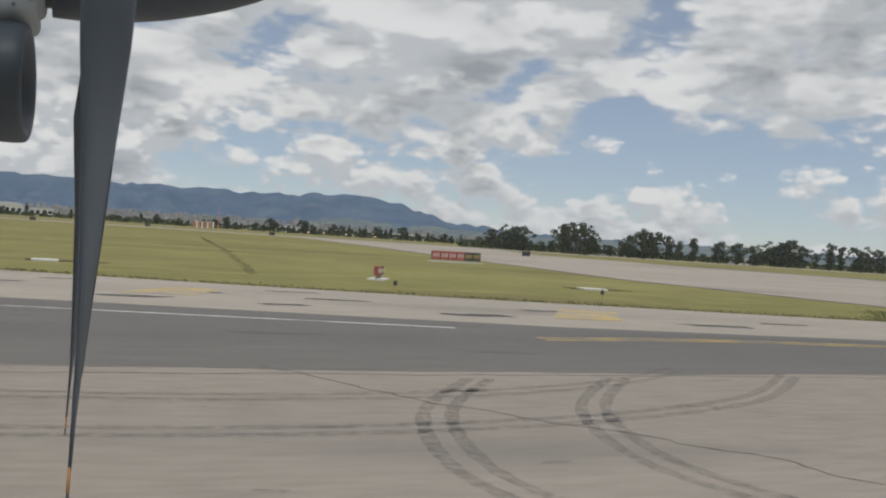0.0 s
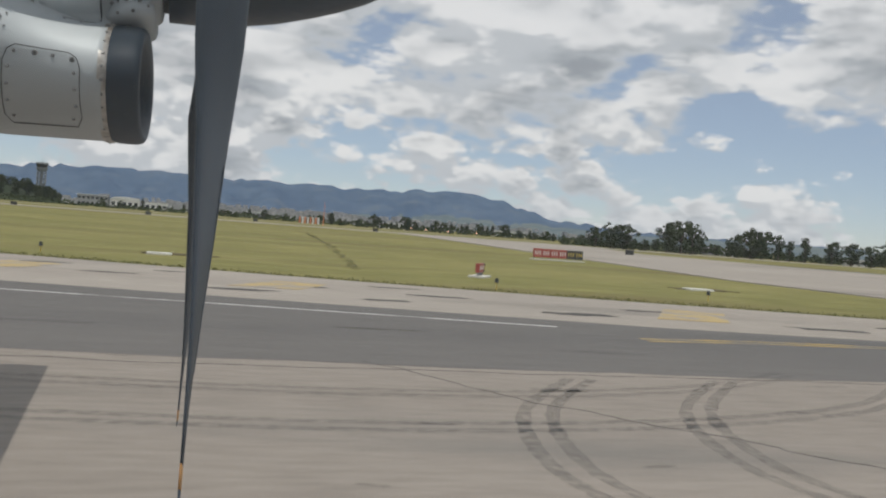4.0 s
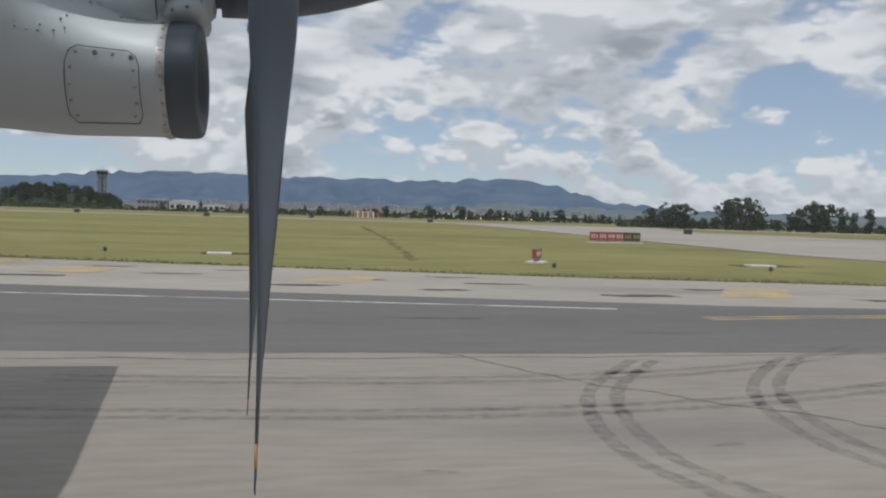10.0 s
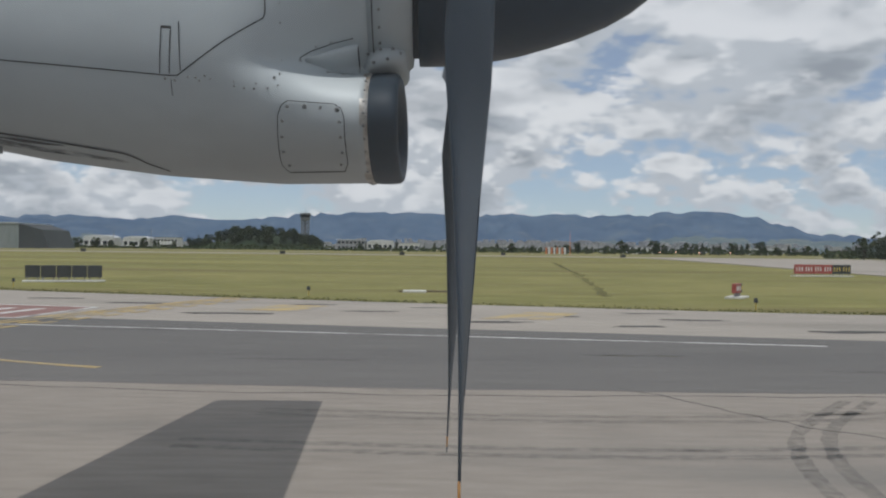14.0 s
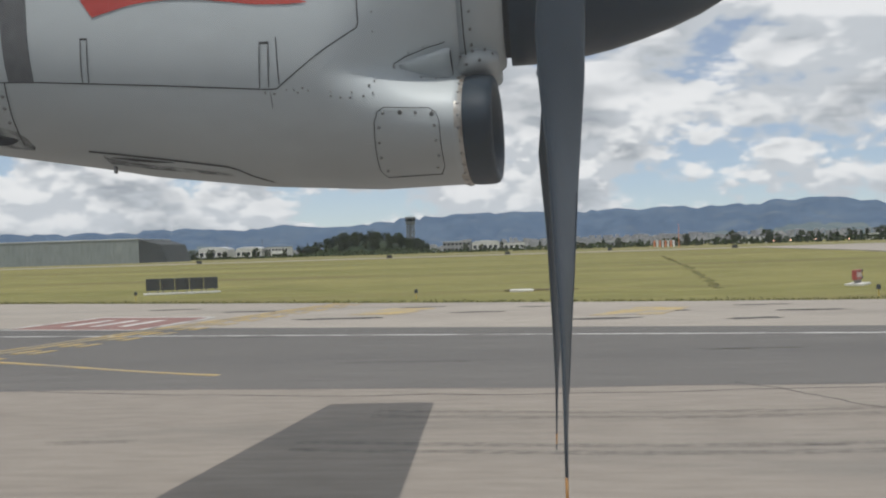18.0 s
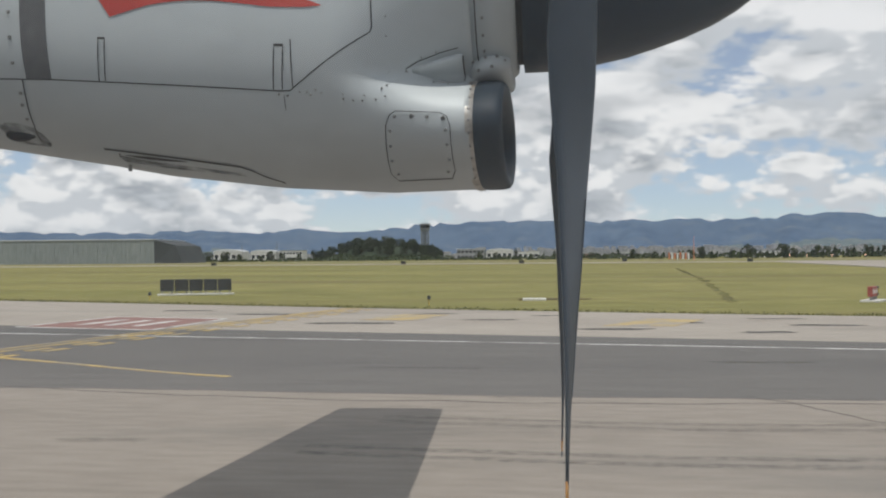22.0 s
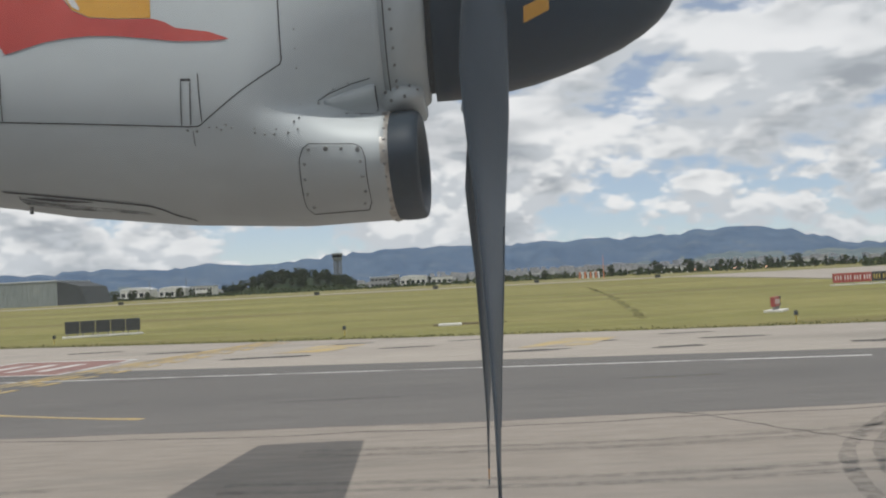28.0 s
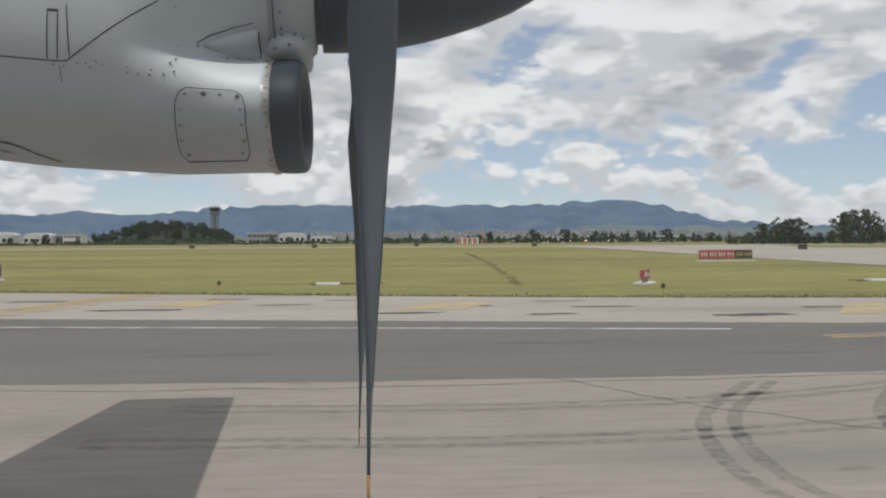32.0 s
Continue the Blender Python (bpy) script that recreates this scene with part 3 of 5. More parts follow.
# intake lip
LIP = (3.04, 2.767)
lip = loft("intake_boot", [[(px + 0.01 * (py - LIP[0]) if px > -0.21 else px, py, pz) for px, py, pz in disc_ring(x, ry, rz, *LIP)] for x, ry, rz in ((-0.252, 0.398, 0.161), (-0.235, 0.402, 0.165), (-0.20, 0.403, 0.165), (-0.181, 0.401, 0.163), (-0.171, 0.396, 0.159), (-0.166, 0.388, 0.152), (-0.165, 0.379, 0.144), (-0.168, 0.368, 0.133), (-0.182, 0.352, 0.116), (-0.25, 0.33, 0.10), (-0.45, 0.30, 0.09))], BOOT, nacelle, cap=False)
tagged(lip, "black rubber de-icing boot round the engine intake")
# near-black disc closes the intake, painting the shade of its depth
loft("intake_shade_disc", [disc_ring(x, 0.31, 0.10, *LIP) for x in (-0.46, -0.44)], HOLLOW_SHADE, nacelle)
loft("intake_strip", [disc_ring(x, ry, rz, *LIP) for x, ry, rz in ((-0.272, 0.405, 0.166), (-0.251, 0.404, 0.166), (-0.2505, 0.398, 0.16))], STRIP, nacelle, cap=False)


# flat details that follow the cowling's side
def on_side(points, lift=0.004):
    return [(x, side_y(x, z) - lift, z) for x, z in points]


def dense(points, step=0.014):
    out = []
    for a, b in zip(points, points[1:]):
        n = max(1, int(math.dist(a, b) / step))
        out += [(a[0] + (b[0] - a[0]) * i / n, a[1] + (b[1] - a[1]) * i / n) for i in range(n)]
    return out + [points[-1]]


def seam(points, width=0.005, name="panel_seam", mat=None):
    pts = dense(points)
    outline = stroke(pts, width)
    n = len(pts)
    verts = on_side(outline[:n]) + on_side(outline[n:][::-1])
    faces = [(i, i + 1, n + i + 1, n + i) for i in range(n - 1)]
    return mesh_object(name, verts, faces, mat or SEAM, nacelle)


def field(name, columns, mat, rows=6, lift=0.002, parent=None):
    """A painted field given by columns of (x, low z, high z)."""
    cols = []
    for (a, la, ha), (b, lb, hb) in zip(columns, columns[1:]):
        n = max(1, int(abs(b - a) / 0.02))
        cols += [(a + (b - a) * i / n, la + (lb - la) * i / n, ha + (hb - ha) * i / n) for i in range(n)]
    cols.append(columns[-1])
    verts, faces = [], []
    for x, lo, hi in cols:
        verts += on_side([(x, lo + (hi - lo) * j / rows) for j in range(rows + 1)], lift)
    k = rows + 1
    for i in range(len(cols) - 1):
        for j in range(rows):
            faces.append((i * k + j, (i + 1) * k + j, (i + 1) * k + j + 1, i * k + j + 1))
    return mesh_object(name, verts, faces, mat, parent or nacelle, smooth=True)


seam([(-1.95, 2.925), (-1.44, 2.901), (-1.1, 2.876), (-0.776, 2.850), (-0.747, 2.850), (-0.524, 3.006), (-0.519, 3.02), (-0.515, 3.6)], 0.0034)
seam([(-1.528, 2.905), (-1.536, 2.85), (-1.552, 2.79), (-1.575, 2.75)], 0.004)
seam([(-1.37, 2.722), (-1.29, 2.711), (-1.14, 2.690), (-1.02, 2.672), (-0.955, 2.662), (-0.925, 2.652), (-0.90, 2.638), (-0.845, 2.619)], 0.0045, "belly_door_seam")
field("belly_slot", [(-1.31, 2.703, 2.705), (-1.24, 2.690, 2.698), (-1.18, 2.684, 2.690), (-1.12, 2.680, 2.682)], SEAM, 2, 0.004)
seam([(-0.244, 2.915), (-0.246, 3.0), (-0.247, 3.3)], 0.004)
for x0, z0, z1 in ((-0.795, 2.855, 2.972), (-1.298, 2.892, 3.008)):
    w = 0.030 if x0 > -1 else 0.023
    seam([(x0 + 0.002, z0), (x0 + 0.012, z1), (x0 + 0.010 + w * 0.9, z1), (x0 + w * 0.9, z0)], 0.0032, "latch_slot")
seam([(-0.784, 2.971), (-0.757, 2.970)], 0.007, "latch_top")
seam([(-1.288, 3.007), (-1.267, 3.006)], 0.006, "latch_top")
seam([(-0.738, 2.862), (-0.737, 2.985)], 0.003)
seam([(-0.765, 2.84), (-0.765, 2.80)], 0.002)
# access panel near the intake, round-cornered
panel = [(-0.4626, 2.795), (-0.3401, 2.79), (-0.3214, 2.778), (-0.3125, 2.752), (-0.312, 2.64), (-0.3271, 2.622), (-0.4884, 2.618), (-0.5018, 2.634), (-0.4915, 2.755), (-0.4805, 2.783), (-0.4626, 2.795)]
seam(panel, 0.0024, "access_panel_seam")
field("access_panel", [(-0.4953, 2.66, 2.765), (-0.4842, 2.626, 2.788), (-0.3477, 2.628, 2.785), (-0.3222, 2.64, 2.77), (-0.3133, 2.66, 2.745)], SKIN, lift=0.0015)


def bolts(points, r=0.0052, parent=None):
    for x, z in points:
        y = side_y(x, z)
        bm = bmesh.new()
        bmesh.ops.create_cone(bm, cap_ends=True, segments=8, radius1=r, radius2=r * 0.7, depth=0.004, matrix=pose(x, y - 0.003, z, 90))
        part("bolt", bm, BOLT, parent or nacelle)


bolts([(-0.4655, 2.78), (-0.419, 2.781), (-0.377, 2.779), (-0.332, 2.774), (-0.4803, 2.742), (-0.4847, 2.703), (-0.4874, 2.666), (-0.4807, 2.634), (-0.326, 2.742), (-0.3242, 2.703), (-0.3232, 2.666), (-0.3331, 2.638)])
bolts([(-0.419, 2.781), (-0.332, 2.774)], 0.0075)
bolts([(-0.72, 2.846), (-0.70, 2.845), (-0.66, 2.842), (-0.60, 2.838), (-0.545, 2.836), (-0.49, 2.836), (-0.488, 2.87), (-0.486, 2.91), (-0.484, 3.0), (-0.483, 3.05), (-0.482, 3.10)], 0.0028)
bolts([(-1.548, 2.87), (-1.556, 2.84), (-1.563, 2.805), (-1.55, 2.95), (-1.55, 3.02), (-1.55, 3.09)], 0.006)
bolts([(-1.33, 2.708), (-0.78, 2.842), (-0.755, 2.838)], 0.004)
for i in range(26):
    # heads round the collar, near side and below
    a = radians(-100 + 200 * i / 25)
    y, z = AXIS_Y - 0.393 * math.cos(a), AXIS_Z + 0.393 * math.sin(a)
    bm = bmesh.new()
    bmesh.ops.create_cone(bm, cap_ends=True, segments=8, radius1=0.0055, radius2=0.004, depth=0.006, matrix=Matrix.Translation((-0.228, y, z)) @ Vector((0.15, -math.cos(a), math.sin(a))).to_track_quat("Z", "Y").to_matrix().to_4x4())
    part("bolt", bm, BOLT, collar)
for i in range(30):
    a = 2 * math.pi * i / 30
    y, z = LIP[0] - 0.405 * math.cos(a), LIP[1] + 0.1665 * math.sin(a)
    nrm = Vector((0, -math.cos(a) / 0.405, math.sin(a) / 0.1665)).normalized()
    bm = bmesh.new()
    bmesh.ops.create_cone(bm, cap_ends=True, segments=6, radius1=0.0055, radius2=0.004, depth=0.004, matrix=Matrix.Translation((-0.2615, y, z)) @ nrm.to_track_quat("Z", "Y").to_matrix().to_4x4())
    part("bolt", bm, BOLT, nacelle)
bolts([(-0.60, 2.826), (-0.575, 2.822), (-0.55, 2.822), (-0.515, 2.826), (-0.50, 2.858), (-0.69, 2.838), (-0.675, 2.85)], 0.0035)
# small cooling scoop; a near-black cap paints the shade in its mouth
scoop_rings = []
for x, w, h, d in ((-0.428, 0.004, 0.006, 0.004), (-0.405, 0.016, 0.014, 0.014), (-0.37, 0.028, 0.024, 0.030), (-0.33, 0.036, 0.033, 0.046), (-0.305, 0.040, 0.038, 0.054), (-0.288, 0.040, 0.037, 0.054)):
    zc = 2.922 + (x + 0.428) * 0.15
    ring = []
    for i in range(16):
        a = 2 * math.pi * i / 16
        z = zc + h * math.sin(a)
        ring.append((x, side_y(x, z) + 0.01 - (d + 0.01) * max(0.0, math.cos(a)) + 0.02 * max(0.0, -math.cos(a)), z))
    scoop_rings.append(ring)
scoop = loft("cooling_scoop", scoop_rings, SKIN, nacelle)
loft("scoop_mouth_shade", [[(p[0] + dx, p[1] + 0.004, 2.943 + (p[2] - 2.943) * 0.9) for p in scoop_rings[-1]] for dx in (-0.004, 0.0015)], HOLLOW_SHADE, scoop)
seam([(-0.30, 2.992), (-0.35, 2.975), (-0.41, 2.946), (-0.442, 2.924), (-0.435, 2.908), (-0.40, 2.901), (-0.34, 2.897), (-0.295, 2.896)], 0.0022, "scoop_flange")
bolts([(-0.40, 2.958), (-0.36, 2.976), (-0.443, 2.918), (-0.41, 2.896), (-0.37, 2.893), (-0.33, 2.891)], 0.003)
# fairing that closes the gap between collar and intake
fairing_rings = []
for x, wide, zc, tall in ((-0.300, 0.06, 2.925, 0.010), (-0.285, 0.17, 2.935, 0.026), (-0.262, 0.225, 2.946, 0.040), (-0.225, 0.245, 2.952, 0.043), (-0.185, 0.235, 2.957, 0.036), (-0.158, 0.20, 2.963, 0.026), (-0.152, 0.17, 2.965, 0.016)):
    ring = []
    for i in range(28):
        a = 2 * math.pi * i / 28
        ca, sa = math.cos(a), math.sin(a)
        ring.append((x, AXIS_Y - wide * math.copysign(abs(ca) ** 0.55, ca), zc + tall * math.copysign(abs(sa) ** 0.6, sa)))
    fairing_rings.append(ring)
fairing = loft("fairing", fairing_rings, SKIN, nacelle)
for x, y, z in ((-0.262, 2.812, 2.962), (-0.225, 2.792, 2.972), (-0.19, 2.802, 2.976), (-0.245, 2.80, 2.935), (-0.17, 2.83, 2.968), (-0.205, 2.797, 2.945)):
    bm = bmesh.new()
    bmesh.ops.create_uvsphere(bm, u_segments=8, v_segments=5, radius=0.0055, matrix=Matrix.Translation((x, y, z)))
    part("bolt", bm, BOLT, fairing)
# drain outlet in the belly, a near-black blob painting its shaded hole
bm = bmesh.new()
bmesh.ops.create_uvsphere(bm, u_segments=16, v_segments=10, radius=1.0, matrix=Matrix.Translation((-1.625, side_y(-1.625, 2.772) + 0.004, 2.772)) @ Matrix.Diagonal((0.050, 0.012, 0.024, 1)))
part("drain_outlet", bm, HOLLOW_SHADE, nacelle, smooth=True)
SOOT = let_through(material("oily_soot_stain", (0.05, 0.055, 0.06), (0.10, 0.105, 0.11), 0.5, scale=8, fine=60), 0.0, 0.75, 16.0, (1, 1, 0.5))
field("soot_stain", [(-1.68, 2.752, 2.792), (-1.64, 2.748, 2.800), (-1.60, 2.742, 2.795), (-1.565, 2.738, 2.785), (-1.545, 2.745, 2.765)], SOOT, 5, 0.003)
field("grime_streak", [(-1.34, 2.690, 2.706), (-1.22, 2.672, 2.684), (-1.08, 2.655, 2.664), (-0.96, 2.640, 2.646)], SOOT, 3, 0.0025)
bm = bmesh.new()
rod(bm, (-1.34, 2.86, 2.69), (-1.34, 2.86, 2.665), 0.006)
part("drain_pipe", bm, STEEL, nacelle)
# livery
field("dark_band", [(-1.517, 2.906, 3.62), (-1.440, 2.903, 3.62)], GREY_BAND, 16)
field("red_swoosh", [(-1.335, 3.22, 3.60), (-1.29, 3.125, 3.60), (-1.25, 3.064, 3.60), (-1.20, 3.077, 3.55), (-1.14, 3.092, 3.45), (-1.10, 3.097, 3.22), (-1.065, 3.100, 3.172), (-1.02, 3.101, 3.150), (-0.95, 3.097, 3.142), (-0.85, 3.083, 3.138), (-0.82, 3.078, 3.128), (-0.79, 3.074, 3.110), (-0.70, 3.070, 3.094), (-0.65, 3.072, 3.074)], RED_PAINT, 10, 0.0022)
field("amber_field", [(-1.098, 3.226, 3.52), (-1.065, 3.174, 3.50), (-1.02, 3.152, 3.45), (-0.95, 3.144, 3.40), (-0.855, 3.140, 3.33)], GOLD_PAINT, 8, 0.0022)
field("white_glint", [(-1.085, 3.215, 3.235), (-1.065, 3.182, 3.215), (-1.045, 3.170, 3.178)], FUSELAGE, 4, 0.003)

# propeller
prop = tagged(empty("propeller"), "dark six-bladed propeller with a navy spinner")
prop.parent = plane
prop.location = (0, AXIS_Y, AXIS_Z)
spin_profile = [(-0.118, 0.300), (-0.117, 0.326), (-0.05, 0.325), (0.05, 0.318), (0.12, 0.306), (0.20, 0.290), (0.29, 0.264), (0.38, 0.234), (0.47, 0.196), (0.54, 0.156), (0.59, 0.118), (0.62, 0.085), (0.642, 0.05), (0.653, 0.015)]
spinner = loft("spinner", [disc_ring(x, r, r, 0, 0, 64) for x, r in spin_profile], SPIN, prop)
mv, mf = [], []
for i in range(7):
    x = 0.150 + 0.075 * i / 6
    r = float(np.interp(x, [p[0] for p in spin_profile], [p[1] for p in spin_profile])) + 0.002
    for j in range(4):
        a = radians(24 + 9.0 * j / 3 - 6.0 * i / 6)
        mv.append((x, -r * math.cos(a), -r * math.sin(a)))
for i in range(6):
    for j in range(3):
        mf.append((i * 4 + j, (i + 1) * 4 + j, (i + 1) * 4 + j + 1, i * 4 + j + 1))
mesh_object("amber_mark", mv, mf, GOLD_PAINT, spinner)


def blade_ring(r, wide, thick, sweep, chord=0.17, n=20):
    """One section of a blade that points down: wide along the propeller's axis, twisted flat into the disc towards the tip."""
    s = min(0.95, wide / chord)
    c = math.sqrt(1 - s * s)
    bend = radians(float(np.interp(r, (0.2, 0.35, 0.5, 0.65, 0.8), (-50, -42, -23, -6, 0))))
    out = []
    for i in range(n):
        a = 2 * math.pi * i / n
        u = 0.5 * chord * math.cos(a)
        v = 0.5 * thick * math.sin(a) * (1 - 0.35 * math.cos(a))
        x, y, z = u * s + v * c + sweep, u * c - v * s, -r
        out.append((x, y * math.cos(bend) - z * math.sin(bend), y * math.sin(bend) + z * math.cos(bend)))
    return out


BLADE_SECTIONS = [(0.20, 0.085, 0.09, 0.045, 0.12), (0.30, 0.095, 0.085, 0.046, 0.14), (0.40, 0.103, 0.070, 0.042, 0.17), (0.50, 0.118, 0.052, 0.032, 0.20), (0.60, 0.126, 0.042, 0.023, 0.21), (0.70, 0.110, 0.034, 0.020, 0.21), (0.90, 0.077, 0.026, 0.017, 0.20), (1.15, 0.050, 0.020, 0.011, 0.18), (1.35, 0.026, 0.015, 0.005, 0.16), (1.50, 0.012, 0.011, 0.001, 0.13), (1.62, 0.006, 0.008, -0.003, 0.10), (1.74, 0.003, 0.006, -0.006, 0.07)]
BAND_SECTIONS = [(1.74, 0.0035, 0.0066, -0.006, 0.071), (1.79, 0.003, 0.0058, -0.007, 0.06)]
TIP_SECTIONS = [(1.79, 0.003, 0.0054, -0.007, 0.059), (1.82, 0.002, 0.004, -0.008, 0.04), (1.83, 0.001, 0.003, -0.008, 0.02)]
blade = empty("blade")
blade.parent = prop
loft("blade_body", [blade_ring(*s) for s in BLADE_SECTIONS], BLADE, blade)
tagged(loft("tip_band", [blade_ring(*s) for s in BAND_SECTIONS], ORANGE, blade), "dull orange painted band")
loft("blade_tip", [blade_ring(*s) for s in TIP_SECTIONS], BLADE, blade)
edge_v, edge_f = [], []
for r, wide, th, sw, ch in [q for q in BLADE_SECTIONS if 0.8 < q[0] < 1.6]:
    s = min(0.95, wide / ch)
    c = math.sqrt(1 - s * s)
    for u, v in ((0.5 * ch + 0.003, 0.0), (0.40 * ch, 0.5 * th * 0.68), (0.40 * ch, -0.5 * th * 0.68)):
        edge_v.append((u * s + v * c + sw, u * c - v * s, -r))
for k in range(len(edge_v) // 3 - 1):
    a, b = k * 3, k * 3 + 3
    edge_f += [(a, a + 1, b + 1, b), (a, b, b + 2, a + 2), (a + 1, a + 2, b + 2, b + 1)]
mesh_object("leading_edge", edge_v, edge_f, NICKEL, blade)
START = -37.0
blade.rotation_euler = (radians(START), 0, 0)
for k in range(1, 6):
    copy_thing(blade, Matrix.Rotation(radians(START + 60 * k), 4, "X"))

# wing above the engine, its tip and outer leading edge seen by their shadow
def wing_ring(y):
    # unseen leading edge set back near the nacelle, keeping its shade off the cowling
    le = float(np.interp(y, (-15.9, -8, -1.1, 3.3, 4.8, 7.7, 13.75), (-1.8, -1.6, -1.95, -1.95, -1.45, -1.47, -1.80)))
    te = float(np.interp(y, (-15.9, -8, -1.1, 4.6, 7.7, 13.75), (-3.45, -4.0, -4.0, -4.0, -4.0, -3.45)))
    z = float(np.interp(abs(y + 1.1), (0, 6, 15), (3.92, 3.94, 4.10)))
    ch = le - te
    shape = [(0, 0), (0.02, 0.035), (0.1, 0.075), (0.3, 0.105), (0.6, 0.075), (1, 0.004), (0.6, -0.03), (0.3, -0.045), (0.1, -0.04), (0.02, -0.022)]
    return [(le - u * ch, y, z + v * ch) for u, v in shape]


wing = loft("wing", [wing_ring(y) for y in (-15.9, -8, -4, -1.1, 2, 3.3, 4.8, 7.7, 10.5, 13.3, 13.75)], SKIN, plane)
mesh_object("flap_seam", [(-3.3, 5.2, 3.865), (-3.32, 5.2, 3.862), (-3.12, 12.0, 3.99), (-3.14, 12.0, 3.987)], [(0, 1, 3, 2)], SEAM, wing)
# fuselage with the cabin window that the view goes through
FC_Y, FC_Z, FR = -1.18, 2.35, 1.40
win_lo, win_hi = radians(-5.6), radians(12.5)
angles = sorted({round(radians(a), 5) for a in range(-180, 180, 10)} | {round(win_lo, 5), round(win_hi, 5)} | {round(win_lo + (win_hi - win_lo) * i / 6, 5) for i in range(7)})
fx = [-9.0, -6.0, -3.0, -1.0, -0.4, -0.26, 0.34, 0.5, 1.0, 3.0, 5.5]
verts, faces = [], []
ka = len(angles)
for layer, r in enumerate((FR, FR - 0.05)):
    for x in fx:
        verts += [(x, FC_Y + r * math.cos(a), FC_Z + r * math.sin(a)) for a in angles]
total = len(fx) * ka
inside = lambda i, j: fx[i] >= -0.27 and fx[i + 1] <= 0.35 and angles[j] >= win_lo - 1e-3 and (angles[(j + 1) % ka] <= win_hi + 1e-3) and j + 1 < ka
for i in range(len(fx) - 1):
    for j in range(ka):
        if inside(i, j):
            continue
        a, b = i * ka + j, i * ka + (j + 1) % ka
        faces.append((a, b, b + ka, a + ka))
        faces.append((total + a, total + a + ka, total + b + ka, total + b))
tube = mesh_object("fuselage", verts, faces, FUSELAGE, plane, smooth=True)
for name, xa, sgn, reach, lift in (("nose", 5.5, 1, 3.2, -0.45), ("tail_cone", -9.0, -1, 7.0, 0.9)):
    rings = []
    for i in range(9):
        u = i / 8
        r = FR * math.sqrt(max(0.004, 1 - u ** 2.2))
        rings.append([(xa + sgn * reach * u, FC_Y + r * math.cos(2 * math.pi * k / 36), FC_Z + lift * u * u + r * math.sin(2 * math.pi * k / 36)) for k in range(36)])
    loft(name, rings if sgn > 0 else rings[::-1], FUSELAGE, plane)
# rounded reveal of the window
rings = []
for y, grow in ((0.235, 0.012), (0.215, 0.0), (0.175, 0.0), (0.165, 0.03), (0.165, 0.09)):
    ring = []
    for i in range(48):
        a = 2 * math.pi * i / 48
        ca, sa = math.cos(a), math.sin(a)
        ring.append((0.04 + (0.262 + grow) * math.copysign(abs(ca) ** 0.55, ca), y, 2.435 + (0.200 + grow) * math.copysign(abs(sa) ** 0.55, sa)))
    rings.append(ring)
tagged(loft("window_surround", rings, TRIM, tube, cap=False), "grey plastic cabin window surround")
# outer pane; a milky share is added as veiling glare to lift the darks
PANE = bpy.data.materials.new("glare_veil_acrylic_pane")
PANE.use_nodes = True
pn, pl = PANE.node_tree.nodes, PANE.node_tree.links
pn.remove(pn["Principled BSDF"])
clear_part, milky, blend = pn.new("ShaderNodeBsdfTransparent"), pn.new("ShaderNodeBsdfTranslucent"), pn.new("ShaderNodeMixShader")
milky.inputs[0].default_value = (0.82, 0.86, 0.90, 1)
blend.inputs[0].default_value = 0.075
pl.new(clear_part.outputs[0], blend.inputs[1])
pl.new(milky.outputs[0], blend.inputs[2])
pl.new(blend.outputs[0], pn["Material Output"].inputs[0])
outline = [(p[0], p[2]) for p in rings[1]]
pane = mesh_object("window_pane", [(x, 0.216, z) for x, z in outline], [tuple(range(len(outline)))], PANE, tube)
pane.visible_shadow = False
tagged(pane, "clear acrylic window pane with a faint milky glare veil")
# tail fin and landing gear
loft("tail_fin", [[(x - sx, FC_Y + w * s, z) for x, s in ((-12.5 - 0.0, 0), (-13.5, 1), (-15.4, 0), (-13.5, -1))] for z, sx, w in ((3.4, 0, 0.14), (5.5, 0.9, 0.11), (7.4, 1.7, 0.08))], FUSELAGE, plane, smooth=False)
for gx, gy in ((-3.2, -3.1), (-3.2, 0.74), (5.2, FC_Y)):
    gear = empty("landing_gear")
    gear.parent = plane
    gear.location = (gx, gy, 0)
    bm = bmesh.new()
    rod(bm, (0, 0, 0.35), (0, (FC_Y - gy) * 0.4, 1.35), 0.07)
    part("strut", bm, STEEL, gear)
    for s in (-0.16, 0.16):
        bm = bmesh.new()
        rod(bm, (0, s - 0.09, 0.375), (0, s + 0.09, 0.375), 0.375, sides=28)
        bmesh.ops.bevel(bm, geom=[e for e in bm.edges if len(e.link_faces) == 2 and any(len(f.verts) > 8 for f in e.link_faces)], offset=0.04, segments=3, affect="EDGES")
        wheel = part("wheel", bm, RUBBER, gear)
        bm = bmesh.new()
        rod(bm, (0, s - 0.095, 0.375), (0, s + 0.095, 0.375), 0.17, sides=20)
        part("rim", bm, STEEL, wheel)

